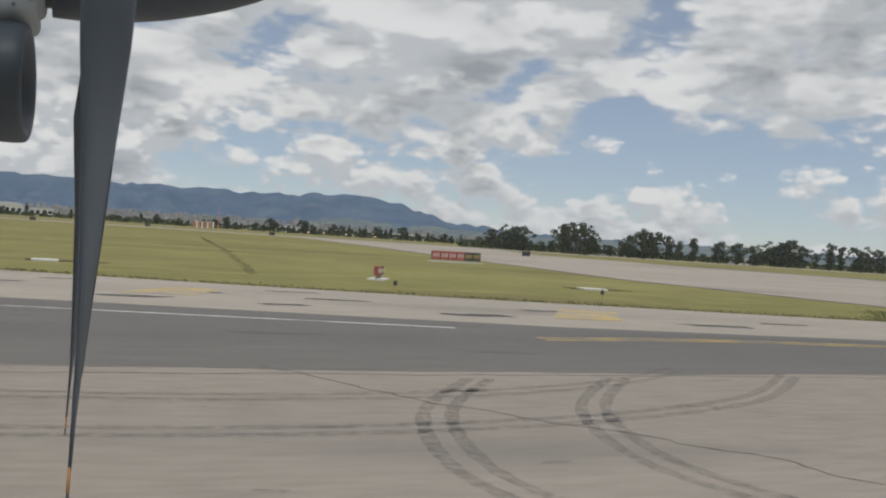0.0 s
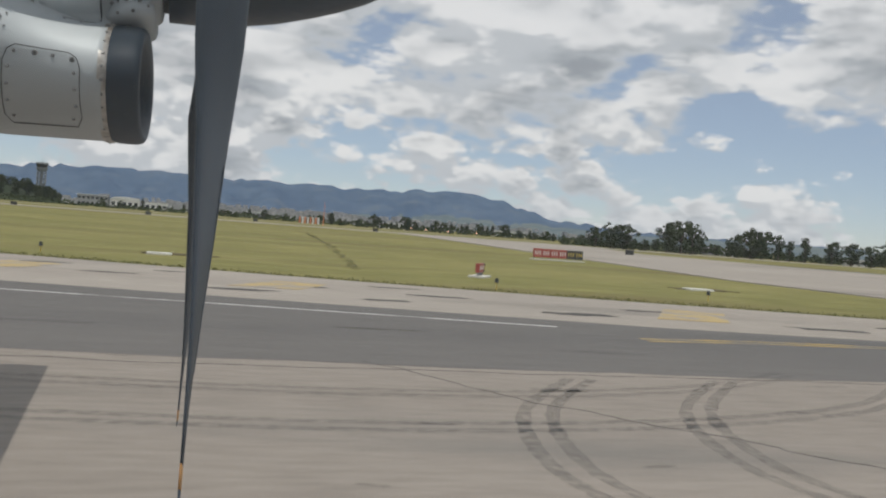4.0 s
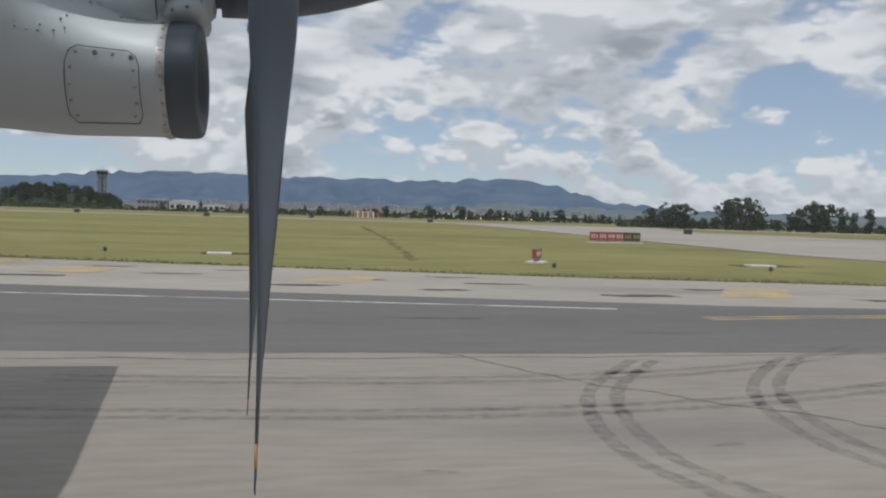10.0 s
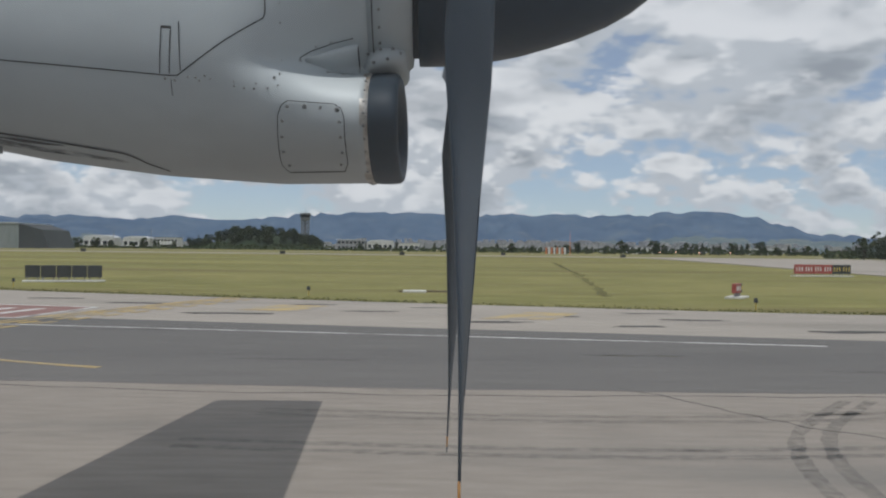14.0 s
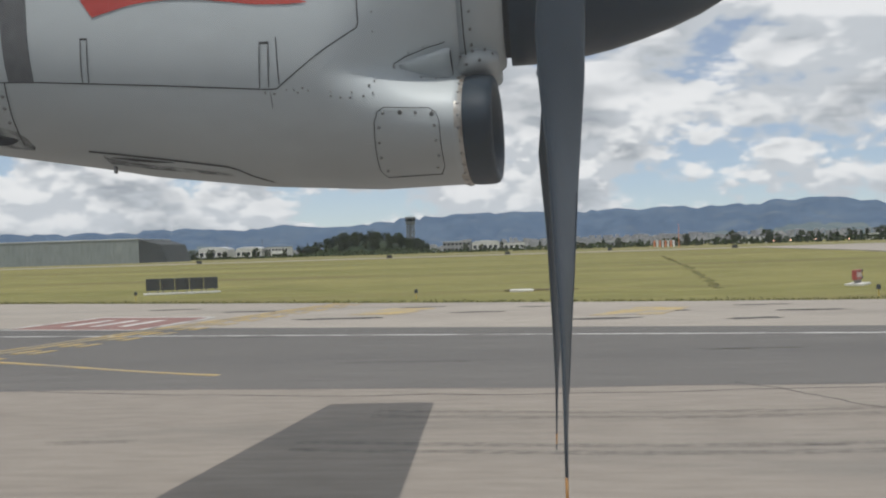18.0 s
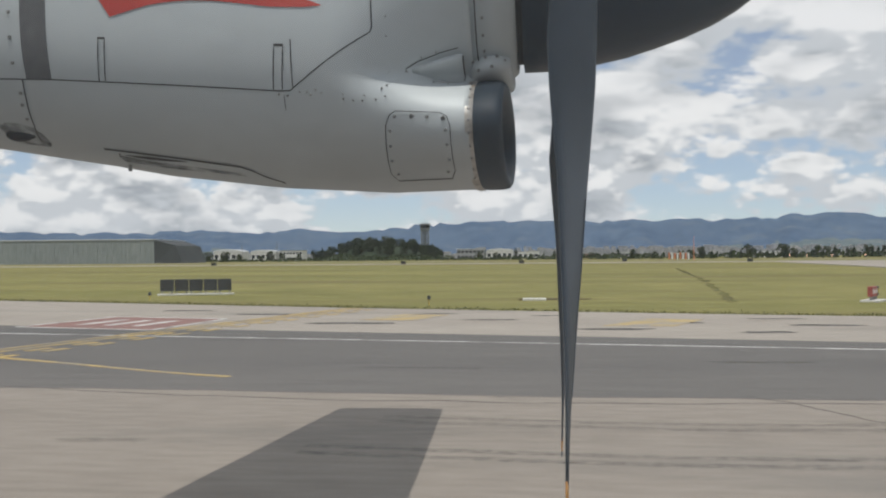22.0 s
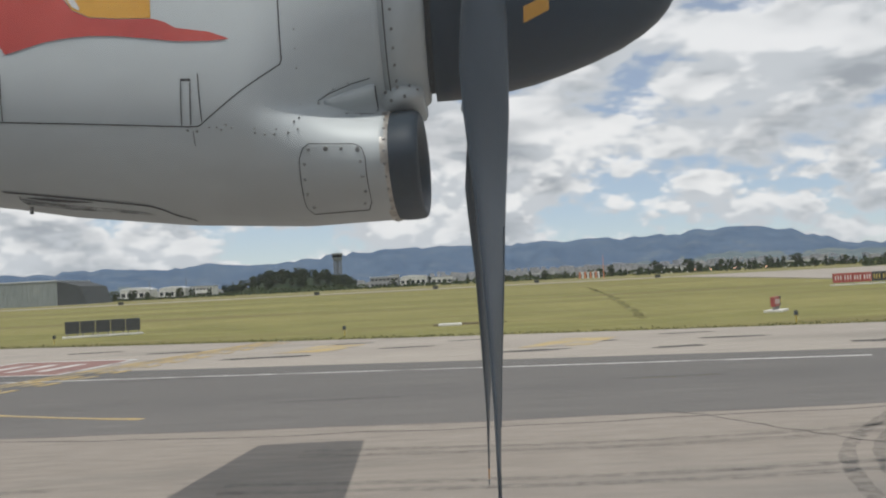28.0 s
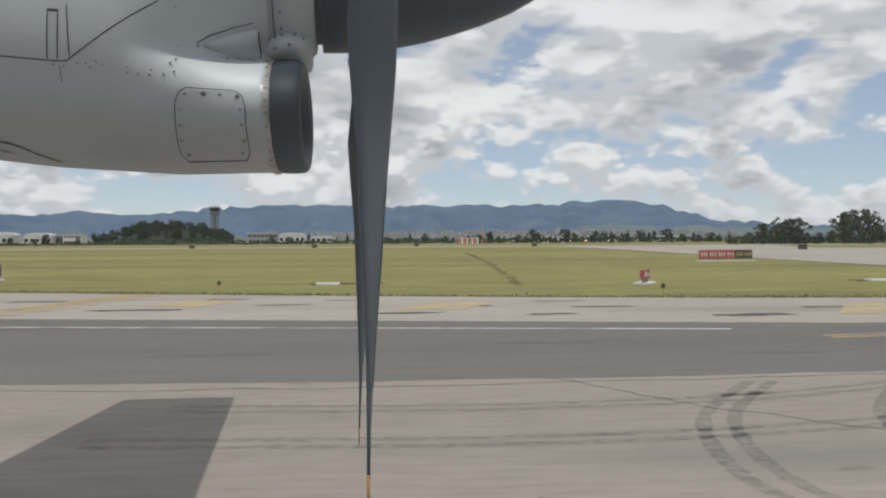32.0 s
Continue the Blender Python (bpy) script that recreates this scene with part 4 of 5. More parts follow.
# ---------------------------------------------------------------- airfield signs and fittings
def sign(x, y, turn, panels, legend_mats, height=0.95, width=1.05, label="", group=""):
    root = empty("taxiway_sign", pose(x, y, -0.05, 0, 0, turn))
    tagged(root, label, "sign", group)
    part("base", boxes((-0.15, -0.45, 0, len(panels) * width + 0.15, 0.45, 0.10), bevel=0.02), SLAB, root)
    for i, (mat, leg) in enumerate(zip(panels, legend_mats)):
        x0 = i * width
        pn = part("panel", boxes((x0 + 0.02, -0.12, 0.28, x0 + width - 0.02, 0.12, 0.28 + height), bevel=0.025), mat, root)
        for lx in (x0 + 0.12, x0 + width - 0.2):
            part("leg", boxes((lx, -0.04, 0.08, lx + 0.08, 0.04, 0.30)), STEEL, root)
        for u in (0.22, 0.5, 0.78):
            part("legend_bar", boxes((x0 + width * u - 0.05 * width, -0.130, 0.28 + height * 0.28, x0 + width * u + 0.05 * width, -0.118, 0.28 + height * 0.74)), leg, pn)
    return root


sign(37.2, 100.0, 8, [SIGN_RED] * 4 + [SIGN_BLACK] * 2, [SIGN_WHITE] * 4 + [SIGN_YELLOW] * 2, 0.95, 1.05, "red and black airfield sign board with white bars, on grass")
sign(15.6, 50.5, 62, [SIGN_RED] * 3 + [SIGN_BLACK], [SIGN_WHITE] * 3 + [SIGN_YELLOW], 0.5, 0.42, "weathered red sign board seen obliquely in the grass")
sign(-26.6, 62.6, 22, [SIGN_BLACK] * 5, [SIGN_BLACK] * 5, 0.80, 0.95, "row of dark sign boards seen from behind, on a pale base")
for i, (x, y) in enumerate(((-6.4, 48.4), (13.6, 41.0), (-24.0, 55.0), (24.5, 41.5))):
    root = tagged(empty("edge_light", pose(x, y, -0.05)), "small dark taxiway edge light on a yellow stem", "light fitting", "edge lights")
    bm = bmesh.new()
    rod(bm, (0, 0, 0), (0, 0, 0.3), 0.03)
    part("stem", bm, SIGN_YELLOW, root)
    bm = bmesh.new()
    rod(bm, (0, 0, 0.3), (0, 0, 0.5), 0.10, 0.07)
    part("lamp_head", bm, SIGN_BLACK, root)
for i, (az, d) in enumerate(((-9.0, 326), (-2.0, 326), (4.0, 380), (11.0, 327), (26.0, 190), (-20, 326))):
    x, y = polar(az, d)
    root = tagged(empty("runway_marker", pose(x, y, -0.08)), "small dark runway marker box beside the strip", "marker", "runway markers")
    part("board", boxes((-0.9, -0.2, 0.2, 0.9, 0.2, 1.2), bevel=0.05), SIGN_BLACK, root)
    for lx in (-0.7, 0.5):
        part("foot", boxes((lx, -0.1, 0, lx + 0.2, 0.1, 0.25)), STEEL, root)
for i, (az, d) in enumerate(((13.1, 480), (14.0, 480), (15.3, 470), (17.0, 460))):
    x, y = polar(az, d)
    root = tagged(empty("approach_light", pose(x, y, -0.06)), "lit approach lamp on a short mast", "light fitting", "approach lights")
    bm = bmesh.new()
    rod(bm, (0, 0, 0), (0, 0, 1.7), 0.07)
    part("mast", bm, STEEL, root)
    bm = bmesh.new()
    bmesh.ops.create_uvsphere(bm, u_segments=10, v_segments=6, radius=0.26, matrix=Matrix.Translation((0, 0, 1.9)))
    part("lamp", bm, glow, root)
# localiser aerial in red and white
ax, ay = polar(6.5, 455)
root = tagged(empty("antenna_array", pose(ax, ay, -0.05)), "orange and white landing aid antenna frame with a mast", "antenna")
for i in range(8):
    part("element", boxes((i * 1.25, -0.2, 0.6, i * 1.25 + 0.75, 0.2, 3.6), bevel=0.03), ANTENNA if i % 2 == 0 else WHITE_WALL, root)
    part("leg", boxes((i * 1.25 + 0.25, -0.1, 0, i * 1.25 + 0.45, 0.1, 0.7)), STEEL, root)
bm = bmesh.new()
rod(bm, (11.5, 0, 0), (11.5, 0, 11.0), 0.22, 0.08)
part("mast", bm, ANTENNA, root)
part("cross_bar", boxes((0, 0.2, 3.2, 9.5, 0.4, 3.45)), WHITE_WALL, root)
# pale drain slabs with bare soil round them
for i, (x, y, lx) in enumerate(((-1.2, 54.0, 1.3), (30.0, 52.0, 1.6))):
    tagged(flat("soil_patch", blob(x + 0.8, y + 1.0, 4.5, 2.4, 0.1, 70 + i, 24), -0.02, 0.04, SOIL), "bare brown soil patch in the grass", "soil", kind="structure")
    tagged(part("drain_slab", boxes((x - lx / 2, y - 0.5, -0.06, x + lx / 2, y + 0.5, 0.06), bevel=0.03), SLAB), "pale concrete drain cover slab in the grass", "drain cover", "drain slabs")
# overgrown furrow that runs off across the grass
furrow = tagged(flat("furrow", stroke([(x + 0.5 * noise.noise((y * 0.2, 1.0, 0)), y) for x, y in curve_points([(8.8, 50.0), (11.0, 68.0), (15.0, 105.0), (22.0, 180.0)], 20)], 0.42, 0.9, 31), -0.015, 0.04, FURROW), "narrow overgrown drainage furrow of bare brown soil", "soil", kind="structure")
# tufts along the pavement edge
rnde = random.Random(3)
tv, tf = [], []
for i in range(9000):
    x = rnde.uniform(-60, 44)
    off = abs(rnde.gauss(0, 1.1))
    y = (edge_y(x) if x < 36 else edge_y(36) + (x - 36) * 0.95) + 0.1 + off
    h = rnde.uniform(0.0, 0.045)
    a = rnde.uniform(0, math.pi)
    c, s = math.cos(a) * 0.05, math.sin(a) * 0.05
    b = len(tv)
    tv += [(x - c, y - s, -0.06), (x + c, y + s, -0.06), (x + rnde.uniform(-0.06, 0.06), y + rnde.uniform(-0.06, 0.06), h)]
    tf.append((b, b + 1, b + 2))
tagged(mesh_object("edge_grass", tv, tf, BLADES), "uneven grass tufts along the concrete edge", "grass", kind="stuff")


# ---------------------------------------------------------------- trees
def tree_mesh(kind, tall, seed, leaf):
    """A tapered trunk with limbs and a crown of many leaf clumps; the crown's form follows the kind."""
    r = random.Random(seed)
    bm = bmesh.new()
    rod(bm, (0, 0, -0.1), (r.uniform(-0.2, 0.2), 0, tall * 0.55), tall * 0.028, tall * 0.014, 8)
    tips = []
    for k in range(9):
        z0 = tall * r.uniform(0.22, 0.5)
        a = r.uniform(0, 2 * math.pi)
        reach = tall * (r.uniform(0.16, 0.34) if kind == "broad" else r.uniform(0.06, 0.12))
        tip = (reach * math.cos(a), reach * math.sin(a), z0 + tall * r.uniform(0.14, 0.34))
        rod(bm, (0, 0, z0), tip, tall * 0.010, tall * 0.004, 5)
        tips.append(tip)
    trunk = part("tree", bm, BARK)
    lv, lf = [], []
    centres = []
    for k in range(46 if kind == "broad" else 30):
        if kind == "broad":
            a, q = r.uniform(0, 2 * math.pi), r.random() ** 0.5
            zz = r.uniform(0.10, 0.95)
            lim = 0.40 * math.sqrt(max(0.05, 1 - ((zz - 0.52) / 0.50) ** 2))
            centres.append((q * lim * tall * math.cos(a), q * lim * tall * math.sin(a), zz * tall, tall * r.uniform(0.06, 0.12)))
        elif kind == "tall":
            a = r.uniform(0, 2 * math.pi)
            zz = r.uniform(0.1, 0.98)
            lim = 0.26 * (1 - 0.5 * abs(zz - 0.6) / 0.4)
            centres.append((lim * tall * math.cos(a) * r.random(), lim * tall * math.sin(a) * r.random(), zz * tall, tall * r.uniform(0.05, 0.11)))
        else:
            a = r.uniform(0, 2 * math.pi)
            zz = r.uniform(0.08, 0.97)
            lim = 0.24 * (1.02 - zz)
            centres.append((lim * tall * math.cos(a) * r.random(), lim * tall * math.sin(a) * r.random(), zz * tall, tall * (0.035 + 0.07 * (1 - zz))))
    centres += [(t[0], t[1], t[2], tall * 0.07) for t in tips]
    for cx, cy, cz, cr in centres:
        for k in range(20):
            d = Vector((r.gauss(0, 1), r.gauss(0, 1), r.gauss(0, 0.8))).normalized() * cr * r.uniform(0.55, 1.1)
            p = Vector((cx, cy, cz)) + d
            s = cr * r.uniform(0.34, 0.6)
            u = Vector((r.gauss(0, 1), r.gauss(0, 1), r.gauss(0, 1))).normalized()
            v = u.cross(Vector((r.gauss(0, 1), r.gauss(0, 1), r.gauss(0, 1)))).normalized()
            b = len(lv)
            lv += [p - u * s, p + v * s * 0.7, p + u * s, p - v * s * 0.7]
            lf.append((b, b + 1, b + 2, b + 3))
    mesh_object("crown", lv, lf, leaf, trunk)
    return tagged(trunk, "", "tree")


kinds = {}
for kind, leaf, words in (("broad", LEAF, "broad dull green tree with an uneven crown"), ("tall", LEAF, "tall thin eucalyptus tree with sparse clumps"), ("conifer", LEAF_DARK, "dark pointed conifer")):
    for s in range(3):
        tr = tree_mesh(kind, 10.0, 30 + s * 7 + len(kind), leaf)
        tagged(tr, words + ", beyond the airfield")
        tr.location = (*polar(-50 - 4 * s - 12 * len(kinds), 900), -0.05)
        kinds.setdefault(kind, []).append(tr)


def plant(kind, az, dist, tall, rndt, base=-0.05, group=""):
    src = rndt.choice(kinds[kind])
    x, y = polar(az, dist)
    k = tall / 10.0
    t = copy_thing(src, Matrix.Identity(4))
    t.matrix_basis = Matrix.LocRotScale((x, y, base), Euler((0, 0, rndt.uniform(0, 6.28))), (k * rndt.uniform(0.9, 1.25), k * rndt.uniform(0.9, 1.25), k))
    if group:
        tagged(t, group=group)
    return t


rt = random.Random(21)
# tall row beyond the runway, towards the nose
for az, tall, kind in ((24.0, 8.0, "broad"), (24.9, 10.5, "broad"), (25.8, 11.0, "broad"), (28.1, 13, "broad"), (28.9, 14.5, "broad"), (29.5, 12.5, "broad"), (32.0, 11.0, "broad"), (32.7, 13.0, "broad"), (33.3, 12, "broad"), (34.2, 11, "tall"), (34.8, 9, "tall"), (35.6, 10, "tall"), (37.0, 10, "broad"), (38.0, 10.0, "broad"), (39.0, 11, "broad"), (40.0, 12, "broad"), (40.7, 12.5, "broad"), (41.4, 10.5, "broad"), (42.2, 9, "tall"), (42.9, 12.5, "tall"), (43.5, 13, "tall"), (44.5, 12.5, "broad"), (45.4, 11, "broad")):
    plant(kind, az, 360 + rt.uniform(-15, 25), tall * rt.uniform(0.9, 1.08), rt, group="trees beyond the runway")
for i in range(34):
    plant("broad", 23.5 + 22 * i / 33, 385 + rt.uniform(0, 40), rt.uniform(3.5, 6), rt, group="trees beyond the runway")
# hedge-like far line
for i in range(64):
    az = -31 + 56 * i / 63 + rt.uniform(-0.3, 0.3)
    if -15 < az < -5:
        continue
    plant(rt.choice(["broad", "broad", "conifer"]), az, rt.uniform(690, 790), rt.uniform(4.5, 9.5) * (1.25 if 9 < az < 19 else 1.0), rt, group="far tree line")
for i in range(26):
    plant("conifer", 7 + 15 * i / 25 + rt.uniform(-0.2, 0.2), rt.uniform(640, 680), rt.uniform(5, 9), rt, group="far tree line")
# continuous scrub at the airfield's far edge
rs = random.Random(77)
sv, sf = [], []
for i in range(5200):
    az = rs.uniform(-36, 47)
    d = rs.uniform(700, 800) if az < 22 else rs.uniform(400, 470)
    top = (0.45 if -20.5 < az < -14.6 or -6 < az < -1 else 1.0) * (2.2 + 3.2 * max(0.0, 0.5 + noise.noise((az * 0.6, 5.0, 0)) + 0.5 * noise.noise((az * 2.3, 9.0, 0)))) * (1.0 if az < 22 else 0.75)
    x, y = polar(az, d)
    z, q = rs.uniform(0.0, 1.0) * top, rs.uniform(0.7, 1.5)
    u = Vector((rs.gauss(0, 1), rs.gauss(0, 0.5), rs.gauss(0, 0.6))).normalized() * q
    v = u.cross(Vector((rs.gauss(0, 0.4), 1, rs.gauss(0, 0.4)))).normalized() * q * 0.8
    p = Vector((x, y, z))
    k = len(sv)
    sv += [p - u, p + v, p + u, p - v]
    sf.append((k, k + 1, k + 2, k + 3))
tagged(mesh_object("far_scrub", sv, sf, LEAF), "continuous band of dark green scrub along the airfield edge", "scrub", kind="stuff")
# wooded knoll beside the tower
kx, ky = polar(-10.2, 850)
kv, kf = [], []
for j in range(13):
    for i in range(25):
        u, v = i / 24 * 2 - 1, j / 12 * 2 - 1
        kv.append((kx + u * 58, ky + v * 40, -0.3 + 15 * max(0.0, 1 - u * u) ** 1.2 * max(0.0, 1 - v * v) * (0.9 + 0.25 * noise.noise((u * 3, v * 3, 0)))))
for j in range(12):
    for i in range(24):
        a = j * 25 + i
        kf.append((a, a + 1, a + 26, a + 25))
tagged(mesh_object("knoll", kv, kf, LEAF_DARK, smooth=True), "low wooded knoll covered in dark undergrowth", "hill", kind="structure")
for i in range(105):
    u, v = rt.uniform(-0.97, 0.97), rt.uniform(-0.8, 0.5)
    h = 15 * max(0.0, 1 - u * u) ** 1.2 * max(0.0, 1 - v * v)
    x, y = kx + u * 58, ky + v * 40
    t = plant(rt.choice(["broad", "broad", "conifer"]), 0, 850, rt.uniform(6, 11), rt, group="trees on the knoll")
    t.location = (x, y, max(-0.05, h * 0.85 - 0.6))

# ---------------------------------------------------------------- buildings
hx, hy = polar(-33.5, 560)
hang = tagged(empty("hangar", pose(hx, hy, -0.05, 0, 0, 4)), "long grey-green sheet metal hangar with a dark gable", "hangar")
W, D, H = 126, 60, 14.5
bm = bmesh.new()
box(bm, 0, 0, 0, W, D, H)
part("wall", bm, HANGAR, hang)
for i in range(42):
    part("rib", boxes((i * 3 + 0.2, -0.16, 0, i * 3 + 0.55, -0.002, H)), HANGAR, hang)
part("roof_edge", boxes((-0.4, -0.5, H, W + 0.4, D + 0.4, H + 0.5)), ROOF, hang)
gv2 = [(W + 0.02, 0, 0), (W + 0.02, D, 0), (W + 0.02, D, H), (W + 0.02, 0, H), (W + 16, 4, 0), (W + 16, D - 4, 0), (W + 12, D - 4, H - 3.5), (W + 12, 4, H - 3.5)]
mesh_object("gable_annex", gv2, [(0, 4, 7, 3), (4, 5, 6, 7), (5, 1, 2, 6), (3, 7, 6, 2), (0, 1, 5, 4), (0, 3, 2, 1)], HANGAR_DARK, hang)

def building(az, dist, w, d, h, wall, roof, floors, label, tilt=0.0, bays=6):
    x, y = polar(az, dist)
    root = tagged(empty("building", pose(x, y, -0.05, 0, 0, tilt)), label, "building")
    part("wall", boxes((-w / 2, 0, 0, w / 2, d, h)), wall, root)
    if roof == "arched":
        rings = []
        for yy in (-0.4, d + 0.4):
            rings.append([(w / 2 * 1.03 * math.cos(math.pi * i / 12), yy, h + h * 0.35 * math.sin(math.pi * i / 12)) for i in range(13)])
        loft("roof", rings, ROOF, root)
    else:
        part("roof", boxes((-w / 2 - 0.4, -0.4, h, w / 2 + 0.4, d + 0.4, h + 0.5)), ROOF if roof == "pale" else GREY_WALL, root)
    for f in range(floors):
        z0 = h * (f + 0.3) / floors
        for b in range(bays):
            x0 = -w / 2 + w * (b + 0.18) / bays
            part("window", boxes((x0, -0.12, z0, x0 + w * 0.64 / bays, 0.05, z0 + h * 0.42 / floors)), DARK_GLASS, root)
    return root


for az, dist, w, d, h, wall, roof, fl, label, bays in (
        (-19.2, 880, 28, 20, 8.5, WHITE_WALL, "arched", 1, "white arched-roof airport shed", 5),
        (-17.2, 880, 24, 20, 8.0, WHITE_WALL, "arched", 1, "white arched-roof airport shed", 5),
        (-15.6, 890, 22, 18, 9.5, WHITE_WALL, "flat", 2, "white low airport block with dark windows", 7),
        (-24.5, 980, 22, 16, 10, GREY_WALL, "flat", 3, "grey office block beyond the trees", 6),
        (-5.0, 900, 26, 18, 9.5, GREY_WALL, "pale", 2, "grey terminal block with a pale roof", 7),
        (-3.3, 900, 24, 20, 7.5, WHITE_WALL, "arched", 1, "white arched-roof airport shed", 5),
        (-1.6, 930, 20, 18, 6.5, WHITE_WALL, "pale", 1, "white low airport shed", 4),
        (1.5, 960, 26, 16, 4.6, BRICK_WALL, "flat", 1, "low brick-red building beyond the airfield", 6),
        (4.0, 960, 18, 16, 5.4, GREY_WALL, "pale", 1, "small grey shed beyond the airfield", 4),
        (12.0, 820, 24, 16, 4.5, WHITE_WALL, "pale", 1, "white farm shed beyond the grass", 4),
        (19.0, 820, 26, 16, 5.0, WHITE_WALL, "pale", 1, "white farm shed beyond the grass", 4),
        (31.0, 420, 16, 10, 3.4, GREY_WALL, "pale", 1, "small pale-roofed hut between trees", 3),
        (38.6, 410, 12, 8, 2.8, WHITE_WALL, "pale", 1, "small white hut between trees", 3)):
    building(az, dist, w, d, h, wall, roof, fl, label, 0, bays)

# control tower
TOWER = material("weathered_tower_steel", (0.17, 0.19, 0.20), (0.25, 0.27, 0.28), 0.8, scale=0.3, fine=3)
tx, ty = polar(-7.7, 905)
tower = tagged(empty("control_tower", pose(tx, ty, -0.05)), "grey airport control tower with cross-braced shaft and flared cab", "tower")
part("core", boxes((-1.3, -1.3, 0, 1.3, 1.3, 26.5)), TOWER, tower)
for z in range(0, 25, 5):
    for (ax0, ay0), (ax1, ay1) in (((-3.2, -3.2), (3.2, -3.2)), ((-3.2, 3.2), (-3.2, -3.2)), ((3.2, -3.2), (3.2, 3.2))):
        for flip in (0, 1):
            bm = bmesh.new()
            rod(bm, (ax0, ay0, z + 5 * flip), (ax1, ay1, z + 5 * (1 - flip)), 0.32, sides=6)
            part("brace", bm, TOWER, tower)
for sx in (-3.2, 3.2):
    for sy in (-3.2, 3.2):
        part("column", boxes((sx - 0.35, sy - 0.35, 0, sx + 0.35, sy + 0.35, 26.5)), TOWER, tower)
for z in range(5, 26, 5):
    part("landing", boxes((-3.6, -3.6, z - 0.25, 3.6, 3.6, z + 0.15)), TOWER, tower)


def octagon(z, r):
    return [(r * math.cos(math.pi * (i + 0.5) / 4), r * math.sin(math.pi * (i + 0.5) / 4), z) for i in range(8)]
cab = loft("cab", [octagon(26.5, 3.6), octagon(29.0, 4.8), octagon(30.0, 5.0)], TOWER, tower, smooth=False)
loft("cab_glazing", [octagon(30.0, 4.4), octagon(33.0, 5.2)], DARK_GLASS, tower, smooth=False)
loft("cab_roof", [octagon(33.0, 5.6), octagon(34.2, 5.4), octagon(34.6, 3.0)], TOWER, tower, smooth=False)
bm = bmesh.new()
rod(bm, (0, 0, 34.5), (0, 0, 39), 0.12)
part("aerial", bm, TOWER, tower)
# thin masts beyond the trees
for az, h in ((-16.4, 17), (-18.4, 15), (29.9, 15)):
    x, y = polar(az, 800 if az < 0 else 430)
    root = tagged(empty("lattice_mast", pose(x, y, -0.05)), "thin steel lattice mast", "mast", "masts")
    for k in range(3):
        a = 2 * math.pi * k / 3
        bm = bmesh.new()
        rod(bm, (0.8 * math.cos(a), 0.8 * math.sin(a), 0), (0.15 * math.cos(a), 0.15 * math.sin(a), h), 0.12, 0.06, 6)
        part("leg", bm, STEEL, root)
    part("platform", boxes((-0.8, -0.8, h * 0.72, 0.8, 0.8, h * 0.72 + 0.25)), STEEL, root)
# town at the foot of the mountains
rv = random.Random(9)
vv, vf = [], []
for i in range(700):
    az = rv.choice([rv.gauss(6, 6), rv.uniform(-31, 24)])
    d = rv.uniform(1500, 2500)
    x, y = polar(max(-32, min(26, az)), d)
    rise = max(0.0, (d - 1700) * 0.022) * (1 if az > -6 else 0.3)
    w, h, q = rv.uniform(5, 15), rv.uniform(4, 12), rv.uniform(6, 12)
    b = len(vv)
    vv += [(x + sx * w, y + sy * q, rise - 8 + (h + 8) * sz) for sz in (0, 1) for sx, sy in ((-0.5, -0.5), (0.5, -0.5), (0.5, 0.5), (-0.5, 0.5))]
    vf += [(b, b + 1, b + 5, b + 4), (b + 1, b + 2, b + 6, b + 5), (b + 2, b + 3, b + 7, b + 6), (b + 3, b, b + 4, b + 7), (b + 4, b + 5, b + 6, b + 7)]
TOWN = material("distant_town_walls", (0.20, 0.22, 0.25), (0.42, 0.42, 0.43), 0.9, scale=0.02, fine=0.2, fine_amount=0.5)
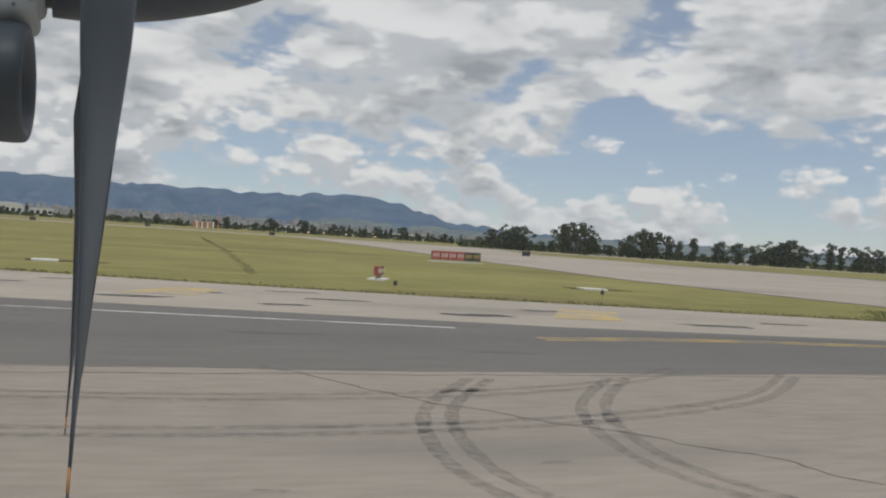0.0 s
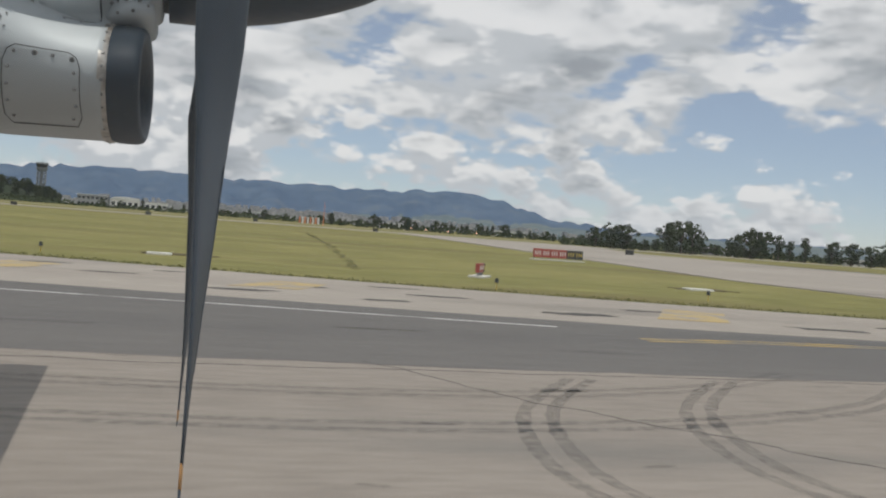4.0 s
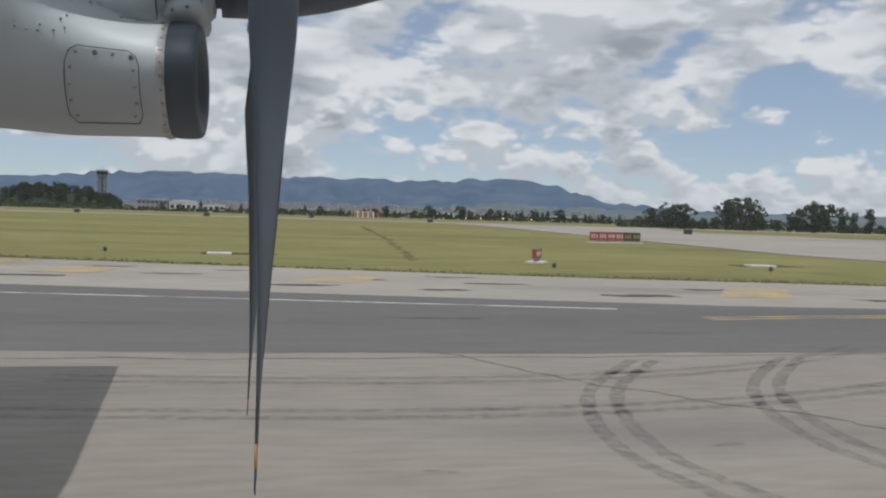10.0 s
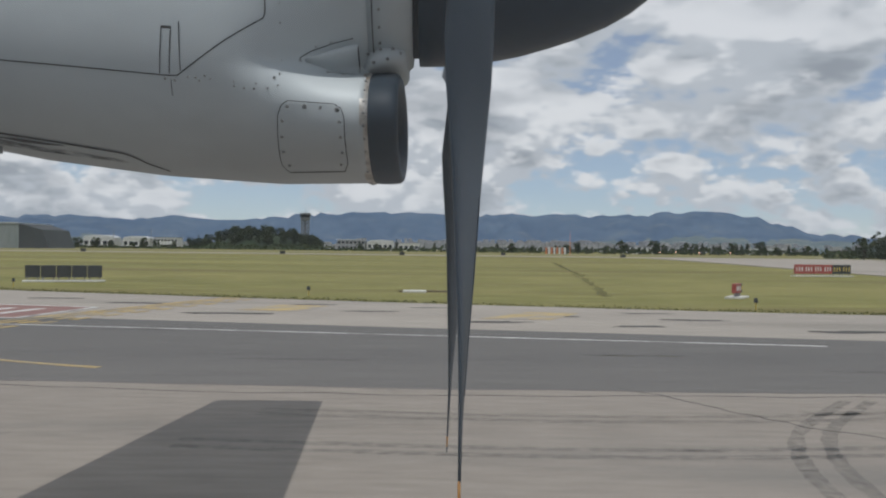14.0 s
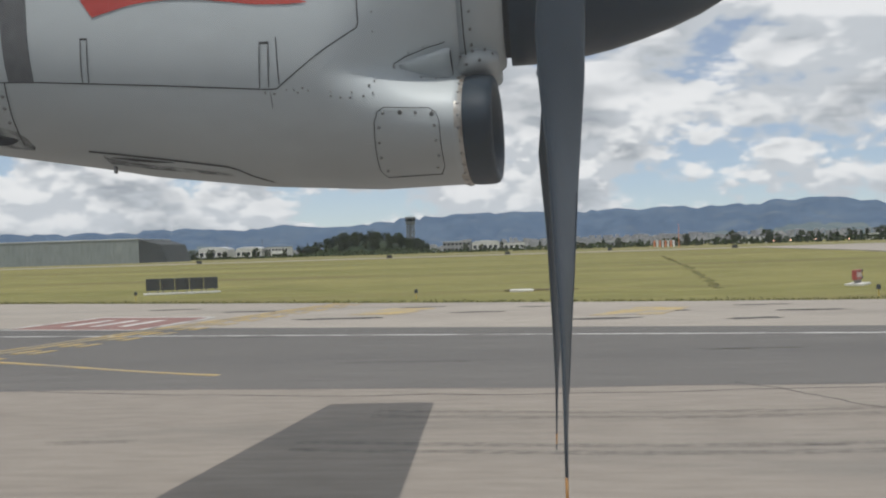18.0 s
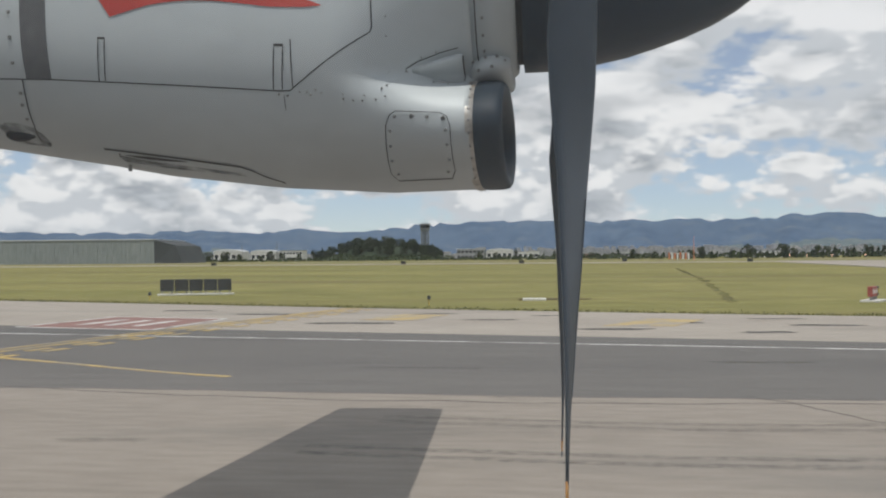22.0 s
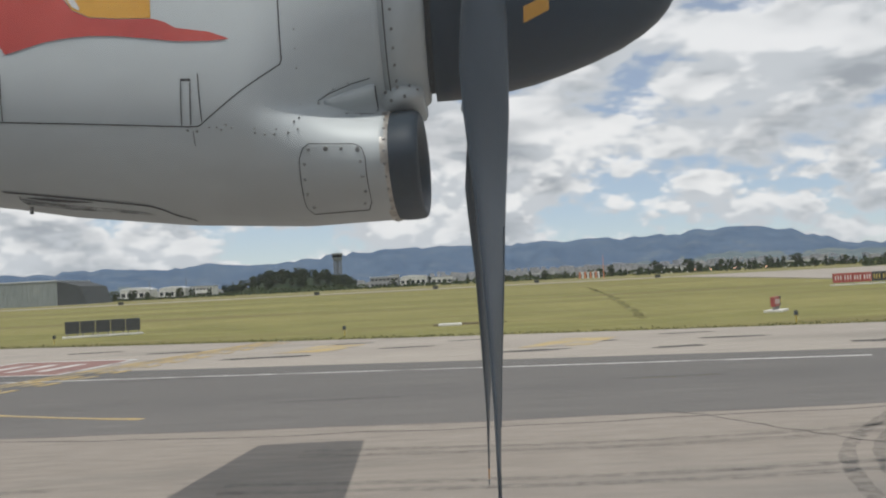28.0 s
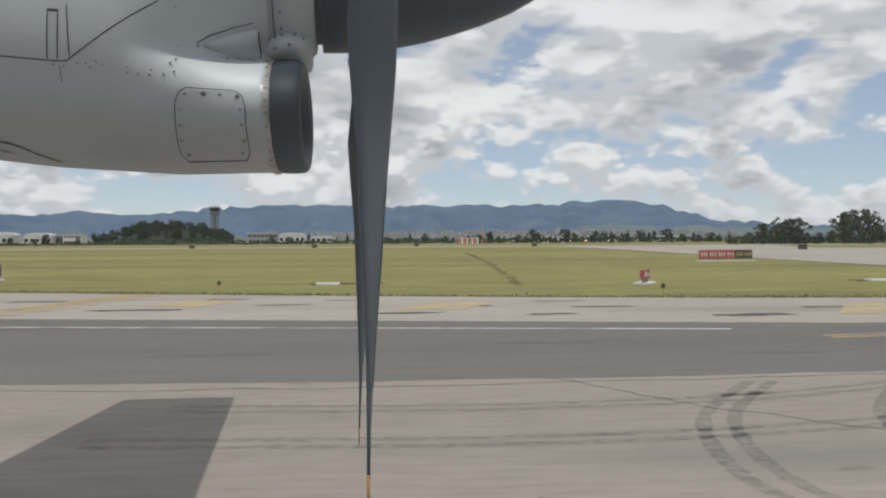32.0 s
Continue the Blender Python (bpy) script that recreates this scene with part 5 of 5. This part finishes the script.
tagged(mesh_object("distant_town", vv, vf, TOWN), "pale scattered houses of a distant town", "town", kind="stuff")

# ---------------------------------------------------------------- mountains
def ridge(name, dist, depth, az0, az1, profile, mat, label, rough, seed):
    """A mountain range whose crest follows the elevation profile in degrees by azimuth."""
    cols, rows = 260, 16
    vs, fs = [], []
    azs, els = zip(*profile)
    for i in range(cols + 1):
        az = az0 + (az1 - az0) * i / cols
        crest = dist * math.tan(radians(float(np.interp(az, azs, els)))) / math.cos(radians(az))
        crest += rough * (noise.fractal((az * 0.95, seed, 0), 0.55, 2.0, 7))
        for j in range(rows + 1):
            u = j / rows
            d = dist - depth * (1 - u)
            spur = 0.3 * noise.fractal((az * 0.55, u * 2.2, seed + 4), 1.0, 2.0, 4) * (1 - abs(2 * u - 1))
            z = max(-6.0, crest * (u ** 1.15 + spur)) if j < rows else crest
            x = d * math.tan(radians(az))
            vs.append((x, d, z - (2 if j == 0 else 0)))
    k = rows + 1
    for i in range(cols):
        for j in range(rows):
            a = i * k + j
            fs.append((a, a + k, a + k + 1, a + 1))
    ob = mesh_object(name, vs, fs, mat, smooth=True)
    return tagged(ob, label, "mountains", kind="structure")


ridge("backdrop_mountains", 3500, 1100, -46, 52, [(-46, 1.5), (-31, 1.55), (-25, 1.5), (-22, 1.65), (-17, 1.55), (-14.4, 1.75), (-12.2, 1.5), (-7.7, 1.95), (-3.5, 2.15), (2, 2.05), (6, 2.1), (10.8, 2.05), (13.8, 2.25), (16.2, 2.35), (18.6, 1.9), (21, 1.2), (26, 0.7), (33, 0.7), (40, 0.6), (52, 0.6)], MOUNTAIN, "long forested mountain range on the horizon, haze blue in its colour", 14.0, 2.0)
ridge("backdrop_foothills", 2750, 500, -46, 52, [(-46, 0.7), (-31, 0.75), (-26, 0.95), (-21, 0.75), (-16, 0.35), (-10, 0.2), (-4, 0.2), (4, 0.3), (9, 0.55), (14, 0.9), (20, 0.8), (26, 0.55), (34, 0.7), (43, 0.5), (52, 0.5)], FOOTHILL, "low dry foothills in front of the mountains, tinted with haze", 5.0, 8.0)
